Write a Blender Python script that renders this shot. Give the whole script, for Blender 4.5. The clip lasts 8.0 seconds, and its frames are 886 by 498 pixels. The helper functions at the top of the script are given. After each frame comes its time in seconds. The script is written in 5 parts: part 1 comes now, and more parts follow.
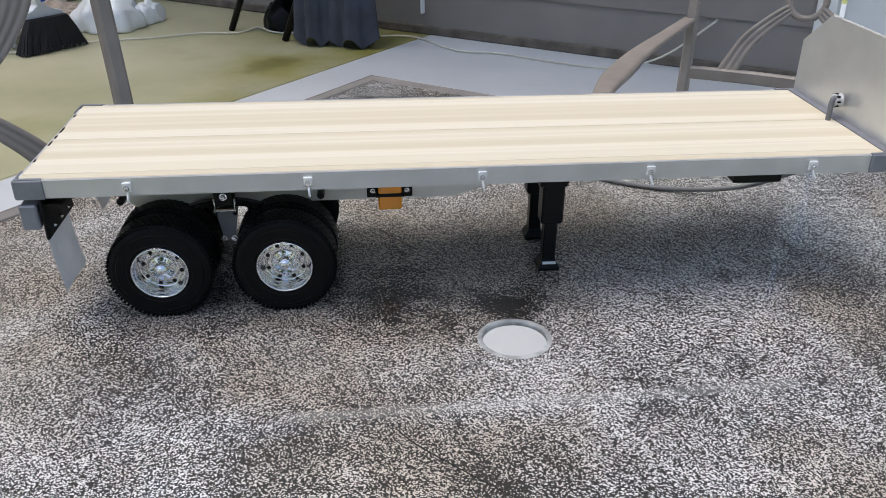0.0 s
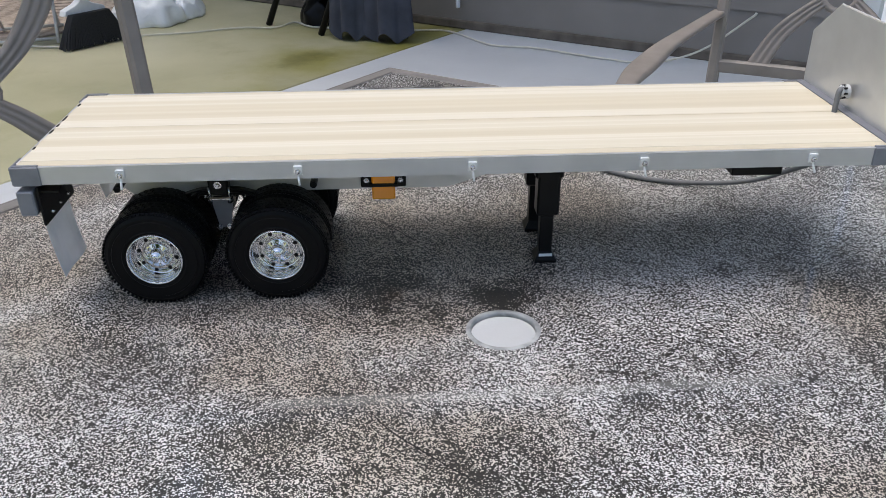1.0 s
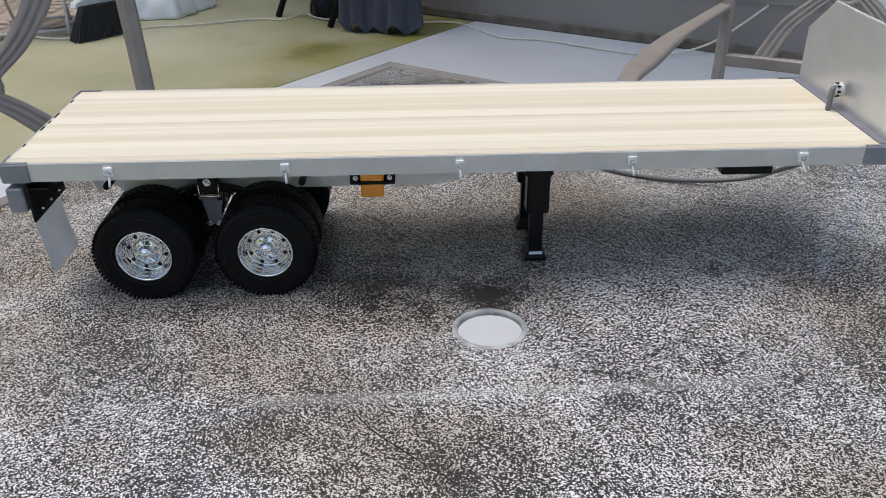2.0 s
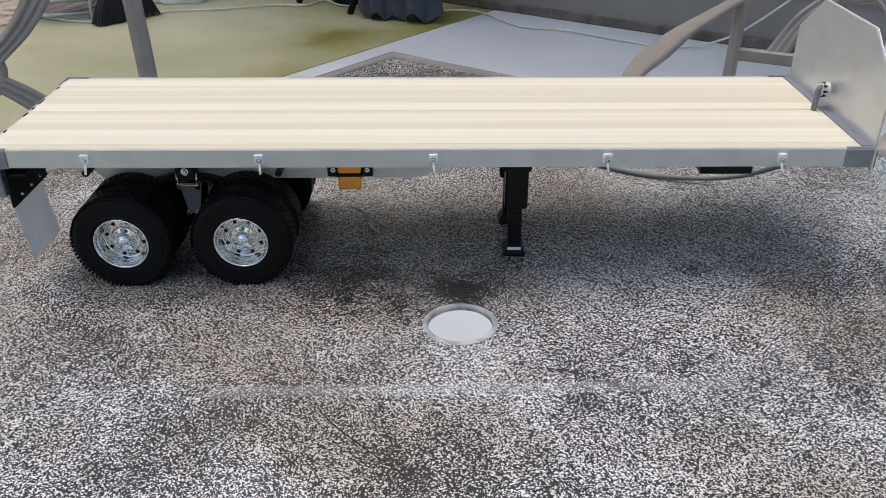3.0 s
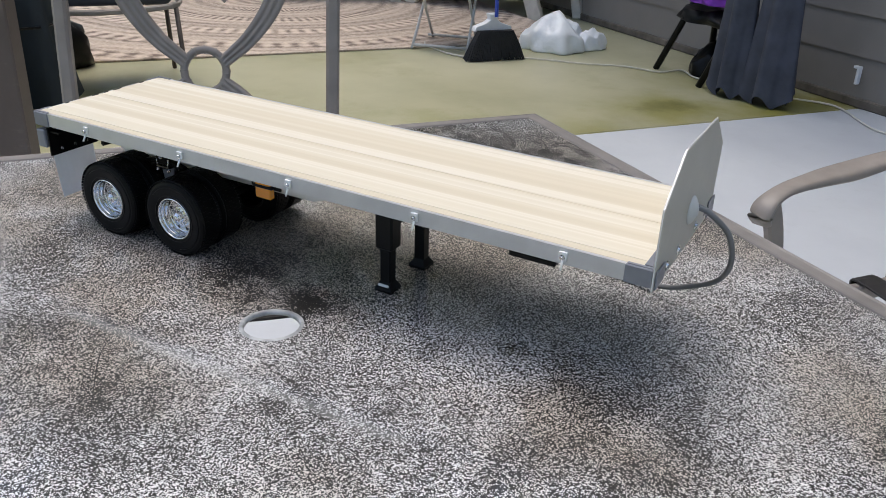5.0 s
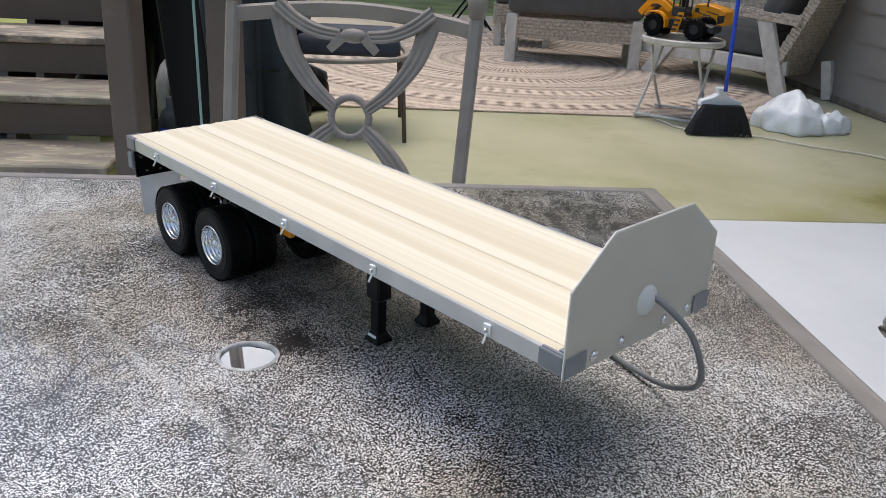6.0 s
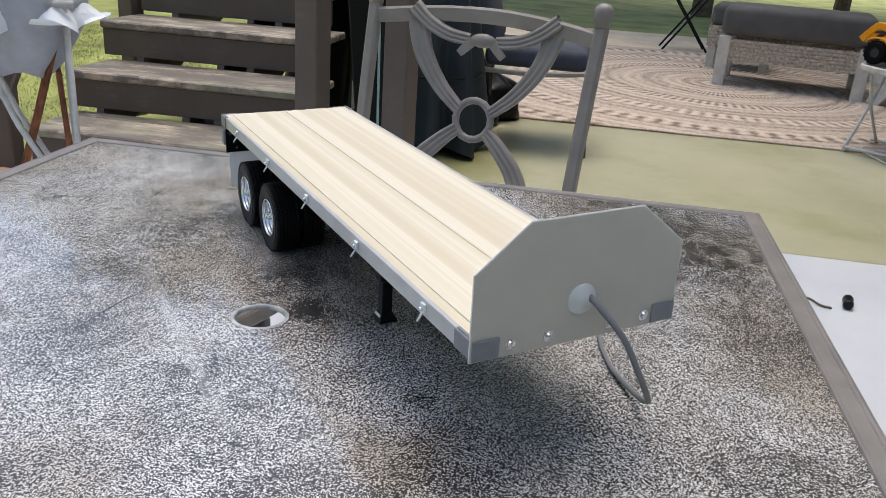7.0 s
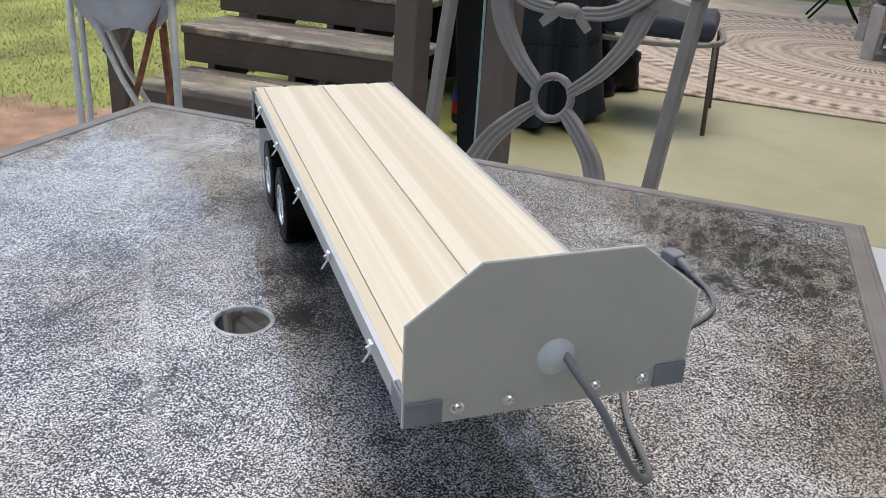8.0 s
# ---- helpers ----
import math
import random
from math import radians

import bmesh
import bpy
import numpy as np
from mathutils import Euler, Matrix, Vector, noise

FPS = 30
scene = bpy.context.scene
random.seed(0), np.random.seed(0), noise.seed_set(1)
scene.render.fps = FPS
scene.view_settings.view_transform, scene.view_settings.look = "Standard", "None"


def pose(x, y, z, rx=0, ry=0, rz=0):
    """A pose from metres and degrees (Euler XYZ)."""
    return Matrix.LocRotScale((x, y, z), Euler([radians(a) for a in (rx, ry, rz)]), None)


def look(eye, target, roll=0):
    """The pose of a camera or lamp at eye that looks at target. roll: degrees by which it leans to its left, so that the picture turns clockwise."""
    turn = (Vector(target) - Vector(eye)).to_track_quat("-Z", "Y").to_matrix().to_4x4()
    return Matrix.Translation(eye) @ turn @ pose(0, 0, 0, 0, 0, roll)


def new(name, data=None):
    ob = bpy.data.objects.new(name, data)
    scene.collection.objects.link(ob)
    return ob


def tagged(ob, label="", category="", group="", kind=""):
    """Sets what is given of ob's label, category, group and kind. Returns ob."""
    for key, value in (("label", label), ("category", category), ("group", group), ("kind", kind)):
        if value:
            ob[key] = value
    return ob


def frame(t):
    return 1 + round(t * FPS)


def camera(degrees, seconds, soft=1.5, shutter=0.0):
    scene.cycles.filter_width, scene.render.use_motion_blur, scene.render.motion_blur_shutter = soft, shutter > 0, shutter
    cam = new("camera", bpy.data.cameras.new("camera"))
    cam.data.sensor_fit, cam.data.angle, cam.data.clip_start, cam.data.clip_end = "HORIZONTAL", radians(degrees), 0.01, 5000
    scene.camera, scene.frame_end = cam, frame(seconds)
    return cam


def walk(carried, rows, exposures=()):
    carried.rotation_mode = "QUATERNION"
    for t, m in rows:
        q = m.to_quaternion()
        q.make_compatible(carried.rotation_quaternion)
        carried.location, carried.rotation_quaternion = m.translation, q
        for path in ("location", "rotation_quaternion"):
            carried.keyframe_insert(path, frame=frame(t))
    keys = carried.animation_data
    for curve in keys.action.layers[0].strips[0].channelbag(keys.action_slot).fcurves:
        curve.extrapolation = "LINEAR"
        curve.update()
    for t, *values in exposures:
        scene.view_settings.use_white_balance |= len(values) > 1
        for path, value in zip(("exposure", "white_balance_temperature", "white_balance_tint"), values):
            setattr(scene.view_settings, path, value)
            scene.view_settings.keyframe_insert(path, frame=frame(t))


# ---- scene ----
cam = camera(56.0, 8.0, soft=0.85)
PATH = [
    (0, (0.034, -0.006, 1.091), (0.169, 1.779, 0.2), -0.4),
    (0.5, (0.059, -0.007, 1.087), (0.141, 1.78, 0.192), -0.6),
    (1, (0.075, -0.009, 1.086), (0.115, 1.777, 0.186), -1.1),
    (1.5, (0.086, -0.007, 1.085), (0.108, 1.78, 0.187), -1.4),
    (2.8, (0.124, -0.007, 1.102), (0.106, 1.749, 0.146), -0.7),
    (3, (0.136, -0.004, 1.094), (0.095, 1.76, 0.153), -0.8),
    (3.5, (0.19, 0.003, 1.099), (0.06, 1.751, 0.134), 0.8),
    (4, (0.336, -0.029, 1.115), (-0.015, 1.687, 0.15), 1.3),
    (4.5, (0.478, 0.005, 1.112), (-0.146, 1.669, 0.194), 1.7),
    (4.7, (0.534, 0.019, 1.118), (-0.194, 1.658, 0.234), 2.0),
    (5.8, (0.77, 0.171, 1.124), (-0.525, 1.514, 0.403), 3.0),
    (6, (0.793, 0.21, 1.125), (-0.571, 1.482, 0.402), 3.2),
    (6.5, (0.897, 0.288, 1.128), (-0.639, 1.354, 0.416), 3.0),
    (7, (0.933, 0.36, 1.119), (-0.716, 1.236, 0.403), 4.0),
    (7.5, (0.882, 0.453, 1.125), (-0.817, 1.176, 0.356), 4.7),
    (8, (0.859, 0.515, 1.125), (-0.864, 1.115, 0.307), 4.3),
]
walk(cam, [(t, look(eye, target, roll)) for t, eye, target, roll in PATH],
     exposures=[(0.0, 0.82, 6580, 7.5), (4.5, 0.78, 6580, 7.5), (6.0, 0.94, 6700, 7.5), (8.0, 0.82, 6720, 7.5)])

# ---- light ----
world = bpy.data.worlds.new("sky")
scene.world = world
world.use_nodes = True
wn = world.node_tree.nodes
sky = wn.new("ShaderNodeTexSky")
sky.sky_type = "NISHITA"
sky.sun_disc = False
sky.sun_elevation = radians(76)
sky.sun_rotation = radians(300)
sky.air_density, sky.dust_density, sky.ozone_density = 1.0, 3.0, 1.0
wn["Background"].inputs["Strength"].default_value = 0.15
world.node_tree.links.new(sky.outputs[0], wn["Background"].inputs["Color"])
sun = new("sun", bpy.data.lights.new("sun", "SUN"))
sun.data.energy, sun.data.angle, sun.data.color = 0.55, radians(40), (1.0, 0.985, 0.96)
sun.matrix_world = look((-1.2, 0.7, 6), (0, 0, 0))

# ---- materials ----


def mat(name, color, rough=0.6, metal=0.0, spec=0.5, bump=0.0, bump_scale=200.0, vary=0.0, vary_scale=8.0, coat=0.0, coat_rough=0.1):
    """A principled material with blotches at one scale and fine relief at another."""
    m = bpy.data.materials.new(name)
    m.use_nodes = True
    nt = m.node_tree
    b = nt.nodes["Principled BSDF"]
    b.inputs["Base Color"].default_value = (*color, 1)
    b.inputs["Roughness"].default_value = rough
    b.inputs["Metallic"].default_value = metal
    b.inputs["Specular IOR Level"].default_value = spec
    b.inputs["Coat Weight"].default_value = coat
    b.inputs["Coat Roughness"].default_value = coat_rough
    tc = nt.nodes.new("ShaderNodeTexCoord")
    if vary > 0:
        n = nt.nodes.new("ShaderNodeTexNoise")
        n.inputs["Scale"].default_value = vary_scale
        n.inputs["Detail"].default_value = 8
        nt.links.new(tc.outputs["Object"], n.inputs["Vector"])
        r = nt.nodes.new("ShaderNodeValToRGB")
        r.color_ramp.elements[0].position, r.color_ramp.elements[1].position = 0.3, 0.7
        r.color_ramp.elements[0].color = (*[c * (1 - vary) for c in color], 1)
        r.color_ramp.elements[1].color = (*[min(1, c * (1 + vary)) for c in color], 1)
        nt.links.new(n.outputs["Fac"], r.inputs["Fac"])
        nt.links.new(r.outputs["Color"], b.inputs["Base Color"])
    if bump > 0:
        n2 = nt.nodes.new("ShaderNodeTexNoise")
        n2.inputs["Scale"].default_value = bump_scale
        n2.inputs["Detail"].default_value = 5
        nt.links.new(tc.outputs["Object"], n2.inputs["Vector"])
        bp = nt.nodes.new("ShaderNodeBump")
        bp.inputs["Strength"].default_value = bump
        bp.inputs["Distance"].default_value = 0.2 / bump_scale
        nt.links.new(n2.outputs["Fac"], bp.inputs["Height"])
        nt.links.new(bp.outputs["Normal"], b.inputs["Normal"])
    return m


class Nodes:
    """Short hand for a node tree."""

    def __init__(self, m):
        self.nt = m.node_tree
        self.b = m.node_tree.nodes["Principled BSDF"]
        self.tc = self.nt.nodes.new("ShaderNodeTexCoord")

    def add(self, kind, ins=(), **props):
        n = self.nt.nodes.new(kind)
        if "operation" in props:
            n.operation = props["operation"]
        if "feature" in props:
            n.feature = props["feature"]
        if "data_type" in props:
            n.data_type = props["data_type"]
        if "blend_type" in props:
            n.blend_type = props["blend_type"]
        for key, v in dict(ins).items():
            if isinstance(v, bpy.types.NodeSocket):
                self.nt.links.new(v, n.inputs[key])
            else:
                n.inputs[key].default_value = v
        return n

    def link(self, a, b):
        self.nt.links.new(a, b)

    def mapped(self, scale=(1, 1, 1), loc=(0, 0, 0), rot=(0, 0, 0), src="Object"):
        return self.add("ShaderNodeMapping", {"Vector": self.tc.outputs[src], "Scale": scale, "Location": loc, "Rotation": rot}).outputs[0]

    def noise(self, vec, scale, detail=6, rough=0.55):
        return self.add("ShaderNodeTexNoise", {"Vector": vec, "Scale": scale, "Detail": detail, "Roughness": rough}).outputs["Fac"]

    def ramp(self, fac, *stops):
        r = self.add("ShaderNodeValToRGB", {"Fac": fac})
        e = r.color_ramp.elements
        while len(e) < len(stops):
            e.new(0.5)
        for el, (p, c) in zip(e, stops):
            el.position = p
            el.color = (*c, 1) if isinstance(c, tuple) else (c, c, c, 1)
        return r.outputs["Color"]

    def mix(self, fac, a, b, mode="MIX"):
        n = self.add("ShaderNodeMix", data_type="RGBA", blend_type=mode)
        for i, v in ((0, fac), (6, a), (7, b)):
            if isinstance(v, bpy.types.NodeSocket):
                self.link(v, n.inputs[i])
            else:
                n.inputs[i].default_value = v if i == 0 else (*v, 1)
        return n.outputs[2]

    def math(self, op, a, b=0.0):
        n = self.add("ShaderNodeMath", operation=op)
        for i, v in ((0, a), (1, b)):
            if isinstance(v, bpy.types.NodeSocket):
                self.link(v, n.inputs[i])
            else:
                n.inputs[i].default_value = v
        return n.outputs[0]

    def bump(self, height, strength, distance):
        n = self.add("ShaderNodeBump", {"Height": height, "Strength": strength, "Distance": distance})
        self.link(n.outputs[0], self.b.inputs["Normal"])


def table_material():
    m = mat("speckled_tabletop", (0.3, 0.29, 0.28), rough=0.6, coat=1.0, coat_rough=0.05)
    n = Nodes(m)
    v = n.mapped()
    cells = n.add("ShaderNodeTexVoronoi", {"Vector": v, "Scale": 1080.0}, feature="F1")
    grain = n.noise(v, 480, 3, 0.65)
    coarse = n.add("ShaderNodeTexVoronoi", {"Vector": v, "Scale": 640.0}, feature="F1")
    fleck = n.add("ShaderNodeSeparateColor", {"Color": cells.outputs["Color"]}).outputs[0]
    blotch = n.add("ShaderNodeSeparateColor", {"Color": coarse.outputs["Color"]}).outputs[0]
    speck = n.math("ADD", n.math("ADD", n.math("MULTIPLY", fleck, 0.70), n.math("MULTIPLY", blotch, 0.14)), n.math("MULTIPLY", grain, 0.24))
    cloud = n.noise(v, 5.5, 7, 0.62)
    fine_cloud = n.noise(v, 28, 6, 0.6)
    shift = n.math("ADD", n.math("MULTIPLY", n.math("SUBTRACT", cloud, 0.5), 0.42), n.math("MULTIPLY", n.math("SUBTRACT", fine_cloud, 0.5), 0.30))
    value = n.math("ADD", speck, shift)
    # worn dark scuffs and grime where the white flecks are gone, plus painted shade by the trailer
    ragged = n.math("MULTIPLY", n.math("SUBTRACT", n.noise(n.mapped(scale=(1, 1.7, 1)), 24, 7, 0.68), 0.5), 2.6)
    # far-corner and broad right-hand spots also darken over-bright areas; negative ones paint reflected sky
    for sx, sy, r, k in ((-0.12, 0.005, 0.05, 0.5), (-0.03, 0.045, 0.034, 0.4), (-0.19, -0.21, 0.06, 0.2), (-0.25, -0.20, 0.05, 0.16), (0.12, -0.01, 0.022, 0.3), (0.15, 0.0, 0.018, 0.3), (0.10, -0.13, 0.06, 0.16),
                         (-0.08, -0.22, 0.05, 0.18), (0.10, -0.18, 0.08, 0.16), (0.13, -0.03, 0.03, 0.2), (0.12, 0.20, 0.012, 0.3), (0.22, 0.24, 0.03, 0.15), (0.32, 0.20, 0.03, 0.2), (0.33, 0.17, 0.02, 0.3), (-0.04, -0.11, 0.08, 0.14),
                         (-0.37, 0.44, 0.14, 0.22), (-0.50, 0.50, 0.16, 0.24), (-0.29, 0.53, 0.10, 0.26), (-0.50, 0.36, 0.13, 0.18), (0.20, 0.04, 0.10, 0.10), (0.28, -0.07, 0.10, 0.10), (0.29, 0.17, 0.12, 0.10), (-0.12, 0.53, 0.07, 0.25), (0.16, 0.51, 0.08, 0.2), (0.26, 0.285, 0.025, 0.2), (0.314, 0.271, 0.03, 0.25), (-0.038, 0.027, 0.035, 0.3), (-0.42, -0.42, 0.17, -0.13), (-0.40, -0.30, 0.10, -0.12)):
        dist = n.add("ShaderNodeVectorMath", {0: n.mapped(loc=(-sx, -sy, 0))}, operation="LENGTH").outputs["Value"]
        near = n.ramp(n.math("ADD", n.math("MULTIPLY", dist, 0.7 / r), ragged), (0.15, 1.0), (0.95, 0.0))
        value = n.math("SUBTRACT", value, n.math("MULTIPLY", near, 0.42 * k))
    col = n.ramp(value, (0.40, (0.009, 0.0078, 0.0066)), (0.580, (0.020, 0.0172, 0.0145)), (0.618, (0.13, 0.124, 0.116)), (0.645, (0.78, 0.768, 0.75)))
    brown = n.noise(n.mapped(loc=(3, 1, 0)), 4.0, 5)
    col = n.mix(n.ramp(brown, (0.44, 0.0), (0.58, 0.8)), col, (0.70, 0.62, 0.52), "MULTIPLY")
    # old stains: a faint pale streak and a few dark spots
    p = n.mapped(loc=(-0.061 * math.cos(radians(-38.3)) + -0.061 * math.sin(radians(-38.3)), -0.061 * math.sin(radians(-38.3)) - -0.061 * math.cos(radians(-38.3)), 0), rot=(0, 0, radians(-38.3)))
    xyz = n.add("ShaderNodeSeparateXYZ", {"Vector": p})
    wob = n.math("MULTIPLY", n.math("SUBTRACT", n.noise(v, 60, 4), 0.5), 0.006)
    across = n.ramp(n.math("ADD", n.math("ABSOLUTE", xyz.outputs["Y"]), wob), (0.0038, 0.22), (0.0075, 0.0))
    along = n.ramp(n.math("ABSOLUTE", xyz.outputs["X"]), (0.185, 1.0), (0.198, 0.0))
    col = n.mix(n.math("MULTIPLY", across, along), col, (0.46, 0.45, 0.43))
    n.link(col, n.b.inputs["Base Color"])
    n.bump(value, 0.25, 0.0006)
    n.b.inputs["Coat IOR"].default_value = 1.58
    return m


def deck_wood():
    m = mat("pale_basswood", (0.75, 0.6, 0.38), rough=0.55, spec=0.3)
    n = Nodes(m)
    info = n.add("ShaderNodeObjectInfo")
    off = n.add("ShaderNodeCombineXYZ", {"X": n.math("MULTIPLY", info.outputs["Random"], 7.0), "Y": n.math("MULTIPLY", info.outputs["Random"], 3.0)}).outputs[0]
    base = n.add("ShaderNodeVectorMath", {0: n.mapped(scale=(0.35, 1, 1)), 1: off}, operation="ADD").outputs[0]
    bands = n.noise(n.add("ShaderNodeVectorMath", {0: base, 1: (0.8, 50, 1)}, operation="MULTIPLY").outputs[0], 1.0, 2, 0.45)
    streak = n.noise(n.add("ShaderNodeVectorMath", {0: base, 1: (7, 520, 1)}, operation="MULTIPLY").outputs[0], 1.0, 4, 0.6)
    col = n.ramp(bands, (0.34, (0.64, 0.57, 0.43)), (0.45, (0.67, 0.60, 0.46)), (0.51, (0.69, 0.63, 0.50)), (0.56, (0.75, 0.695, 0.58)), (0.68, (0.69, 0.63, 0.50)))
    col = n.mix(n.ramp(streak, (0.35, 0.10), (0.62, 0.0)), col, (0.80, 0.68, 0.52), "MULTIPLY")
    n.link(col, n.b.inputs["Base Color"])
    n.bump(streak, 0.15, 0.0004)
    return m


def floor_white():
    m = mat("pale_painted_concrete", (0.62, 0.64, 0.66), rough=0.55)
    n = Nodes(m)
    v = n.mapped()
    c = n.ramp(n.noise(v, 0.9, 8, 0.6), (0.3, (0.48, 0.50, 0.53)), (0.7, (0.59, 0.61, 0.63)))
    c = n.mix(n.ramp(n.noise(v, 9, 8, 0.7), (0.56, 0.0), (0.75, 0.25)), c, (0.40, 0.41, 0.40))
    n.link(c, n.b.inputs["Base Color"])
    n.bump(n.noise(v, 130, 4), 0.25, 0.002)
    return m


def floor_green():
    m = mat("mossy_concrete", (0.4, 0.4, 0.3), rough=0.42)
    n = Nodes(m)
    v = n.mapped()
    c = n.ramp(n.noise(v, 0.7, 8, 0.62), (0.28, (0.285, 0.275, 0.160)), (0.5, (0.41, 0.395, 0.255)), (0.72, (0.51, 0.485, 0.335)))
    c = n.mix(n.ramp(n.noise(n.mapped(loc=(5, 2, 0)), 1.6, 7, 0.65), (0.56, 0.0), (0.70, 0.40)), c, (0.24, 0.23, 0.075))
    # moss patches; the last two also paint the shade beside the deck
    for sx, sy, r, k in ((3.05, 0.15, 0.45, 0.7), (3.28, 0.55, 0.42, 0.85), (3.15, 1.00, 0.50, 0.95), (3.30, -0.5, 0.30, 0.5), (2.6, 0.75, 0.5, 0.45), (2.6, -2.85, 0.45, 0.7), (2.1, -2.7, 0.4, 0.5)):
        dist = n.add("ShaderNodeVectorMath", {0: n.mapped(loc=(-sx, -sy, 0))}, operation="LENGTH").outputs["Value"]
        dist = n.math("ADD", n.math("MULTIPLY", dist, 1.0 / r), n.math("MULTIPLY", n.math("SUBTRACT", n.noise(v, 3.2, 6, 0.6), 0.5), 1.6))
        c = n.mix(n.ramp(dist, (0.2, k), (0.95, 0.0)), c, (0.235, 0.215, 0.035))
    for sx, sy, r in ((3.02, 0.10, 0.16), (3.27, 1.08, 0.14), (3.2, 0.62, 0.10)):
        dist = n.add("ShaderNodeVectorMath", {0: n.mapped(loc=(-sx, -sy, 0), scale=(1, 0.6, 1))}, operation="LENGTH").outputs["Value"]
        dist = n.math("ADD", n.math("MULTIPLY", dist, 1.0 / r), n.math("MULTIPLY", n.math("SUBTRACT", n.noise(v, 9, 6, 0.6), 0.5), 1.4))
        c = n.mix(n.ramp(dist, (0.2, 0.75), (1.0, 0.0)), c, (0.085, 0.085, 0.012))
    n.link(c, n.b.inputs["Base Color"])
    n.bump(n.noise(v, 120, 4), 0.25, 0.002)
    return m


def rug_material():
    m = mat("woven_rug", (0.4, 0.33, 0.29), rough=0.95, spec=0.1)
    n = Nodes(m)
    v = n.mapped(src="Object")
    dist = n.add("ShaderNodeVectorMath", {0: v}, operation="LENGTH").outputs["Value"]
    wob = n.math("MULTIPLY", n.noise(v, 7, 4), 0.05)
    d = n.math("ADD", dist, wob)
    rings = n.math("SINE", n.math("MULTIPLY", d, 55.0))
    rings2 = n.math("SINE", n.math("MULTIPLY", d, 17.0))
    sep = n.add("ShaderNodeSeparateXYZ", {"Vector": v})
    turn = n.math("ARCTAN2", sep.outputs["Y"], sep.outputs["X"])
    dashes = n.math("MULTIPLY", n.math("SINE", n.math("MULTIPLY", turn, 104.0)), n.math("MAXIMUM", n.math("SINE", n.math("MULTIPLY", d, 13.0)), 0.0))
    patch = n.ramp(n.noise(v, 2.6, 4), (0.38, 0.25), (0.62, 1.0))
    mixv = n.math("ADD", n.math("MULTIPLY", n.math("MULTIPLY", rings, patch), 0.13), n.math("ADD", n.math("MULTIPLY", rings2, 0.07), n.math("ADD", n.math("MULTIPLY", dashes, 0.22), n.math("MULTIPLY", n.noise(v, 30, 5, 0.75), 0.95))))
    c = n.ramp(mixv, (0.20, (0.20, 0.155, 0.130)), (0.44, (0.46, 0.375, 0.305)), (0.72, (0.66, 0.555, 0.46)))
    n.link(c, n.b.inputs["Base Color"])
    n.bump(n.noise(v, 240, 3), 0.5, 0.003)
    return m


def wood_paint(name, color, worn):
    m = mat(name, color, rough=0.6)
    n = Nodes(m)
    info = n.add("ShaderNodeObjectInfo")
    off = n.add("ShaderNodeCombineXYZ", {"X": n.math("MULTIPLY", info.outputs["Random"], 9.0)}).outputs[0]
    v = n.add("ShaderNodeVectorMath", {0: n.mapped(), 1: off}, operation="ADD").outputs[0]
    a = n.noise(v, 3.0, 8, 0.7)
    streak = n.noise(n.add("ShaderNodeVectorMath", {0: v, 1: (60, 4, 60)}, operation="MULTIPLY").outputs[0], 1, 4)
    c = n.ramp(a, (0.3, tuple(x * 0.8 for x in color)), (0.7, tuple(x * 1.2 for x in color)))
    c = n.mix(n.ramp(n.math("ADD", n.math("MULTIPLY", a, 0.75), n.math("MULTIPLY", streak, 0.3)), (0.60, 0.0), (0.70, 0.7)), c, worn)
    n.link(c, n.b.inputs["Base Color"])
    n.bump(streak, 0.3, 0.001)
    return m


def tread_paint():
    """Brown paint worn through to tan wood in patches, with a film of algae; the pale patches also paint sun dapples.
    """
    m = wood_paint("weathered_brown_tread_paint", (0.155, 0.128, 0.106), (0.42, 0.34, 0.25))
    n = Nodes(m)
    src = n.b.inputs["Base Color"].links[0].from_socket
    info = n.add("ShaderNodeObjectInfo")
    off = n.add("ShaderNodeCombineXYZ", {"Y": n.math("MULTIPLY", info.outputs["Random"], 5.0)}).outputs[0]
    v = n.add("ShaderNodeVectorMath", {0: n.mapped(scale=(1.8, 0.55, 1)), 1: off}, operation="ADD").outputs[0]
    c = n.mix(n.ramp(n.noise(v, 4.5, 6, 0.65), (0.46, 0.0), (0.66, 0.65)), src, (0.40, 0.38, 0.25))
    c = n.mix(n.ramp(n.noise(n.add("ShaderNodeVectorMath", {0: v, 1: (4, 9, 2)}, operation="ADD").outputs[0], 6.0, 7, 0.7), (0.53, 0.0), (0.66, 0.8)), c, (0.62, 0.49, 0.37))
    n.link(c, n.b.inputs["Base Color"])
    return m


def wicker_material():
    m = mat("woven_wicker", (0.33, 0.28, 0.23), rough=0.7)
    n = Nodes(m)
    v = n.mapped()
    w = n.noise(v, 45, 3)
    n.link(n.ramp(w, (0.3, (0.30, 0.245, 0.19)), (0.7, (0.62, 0.53, 0.43))), n.b.inputs["Base Color"])
    n.bump(w, 0.4, 0.004)
    return m


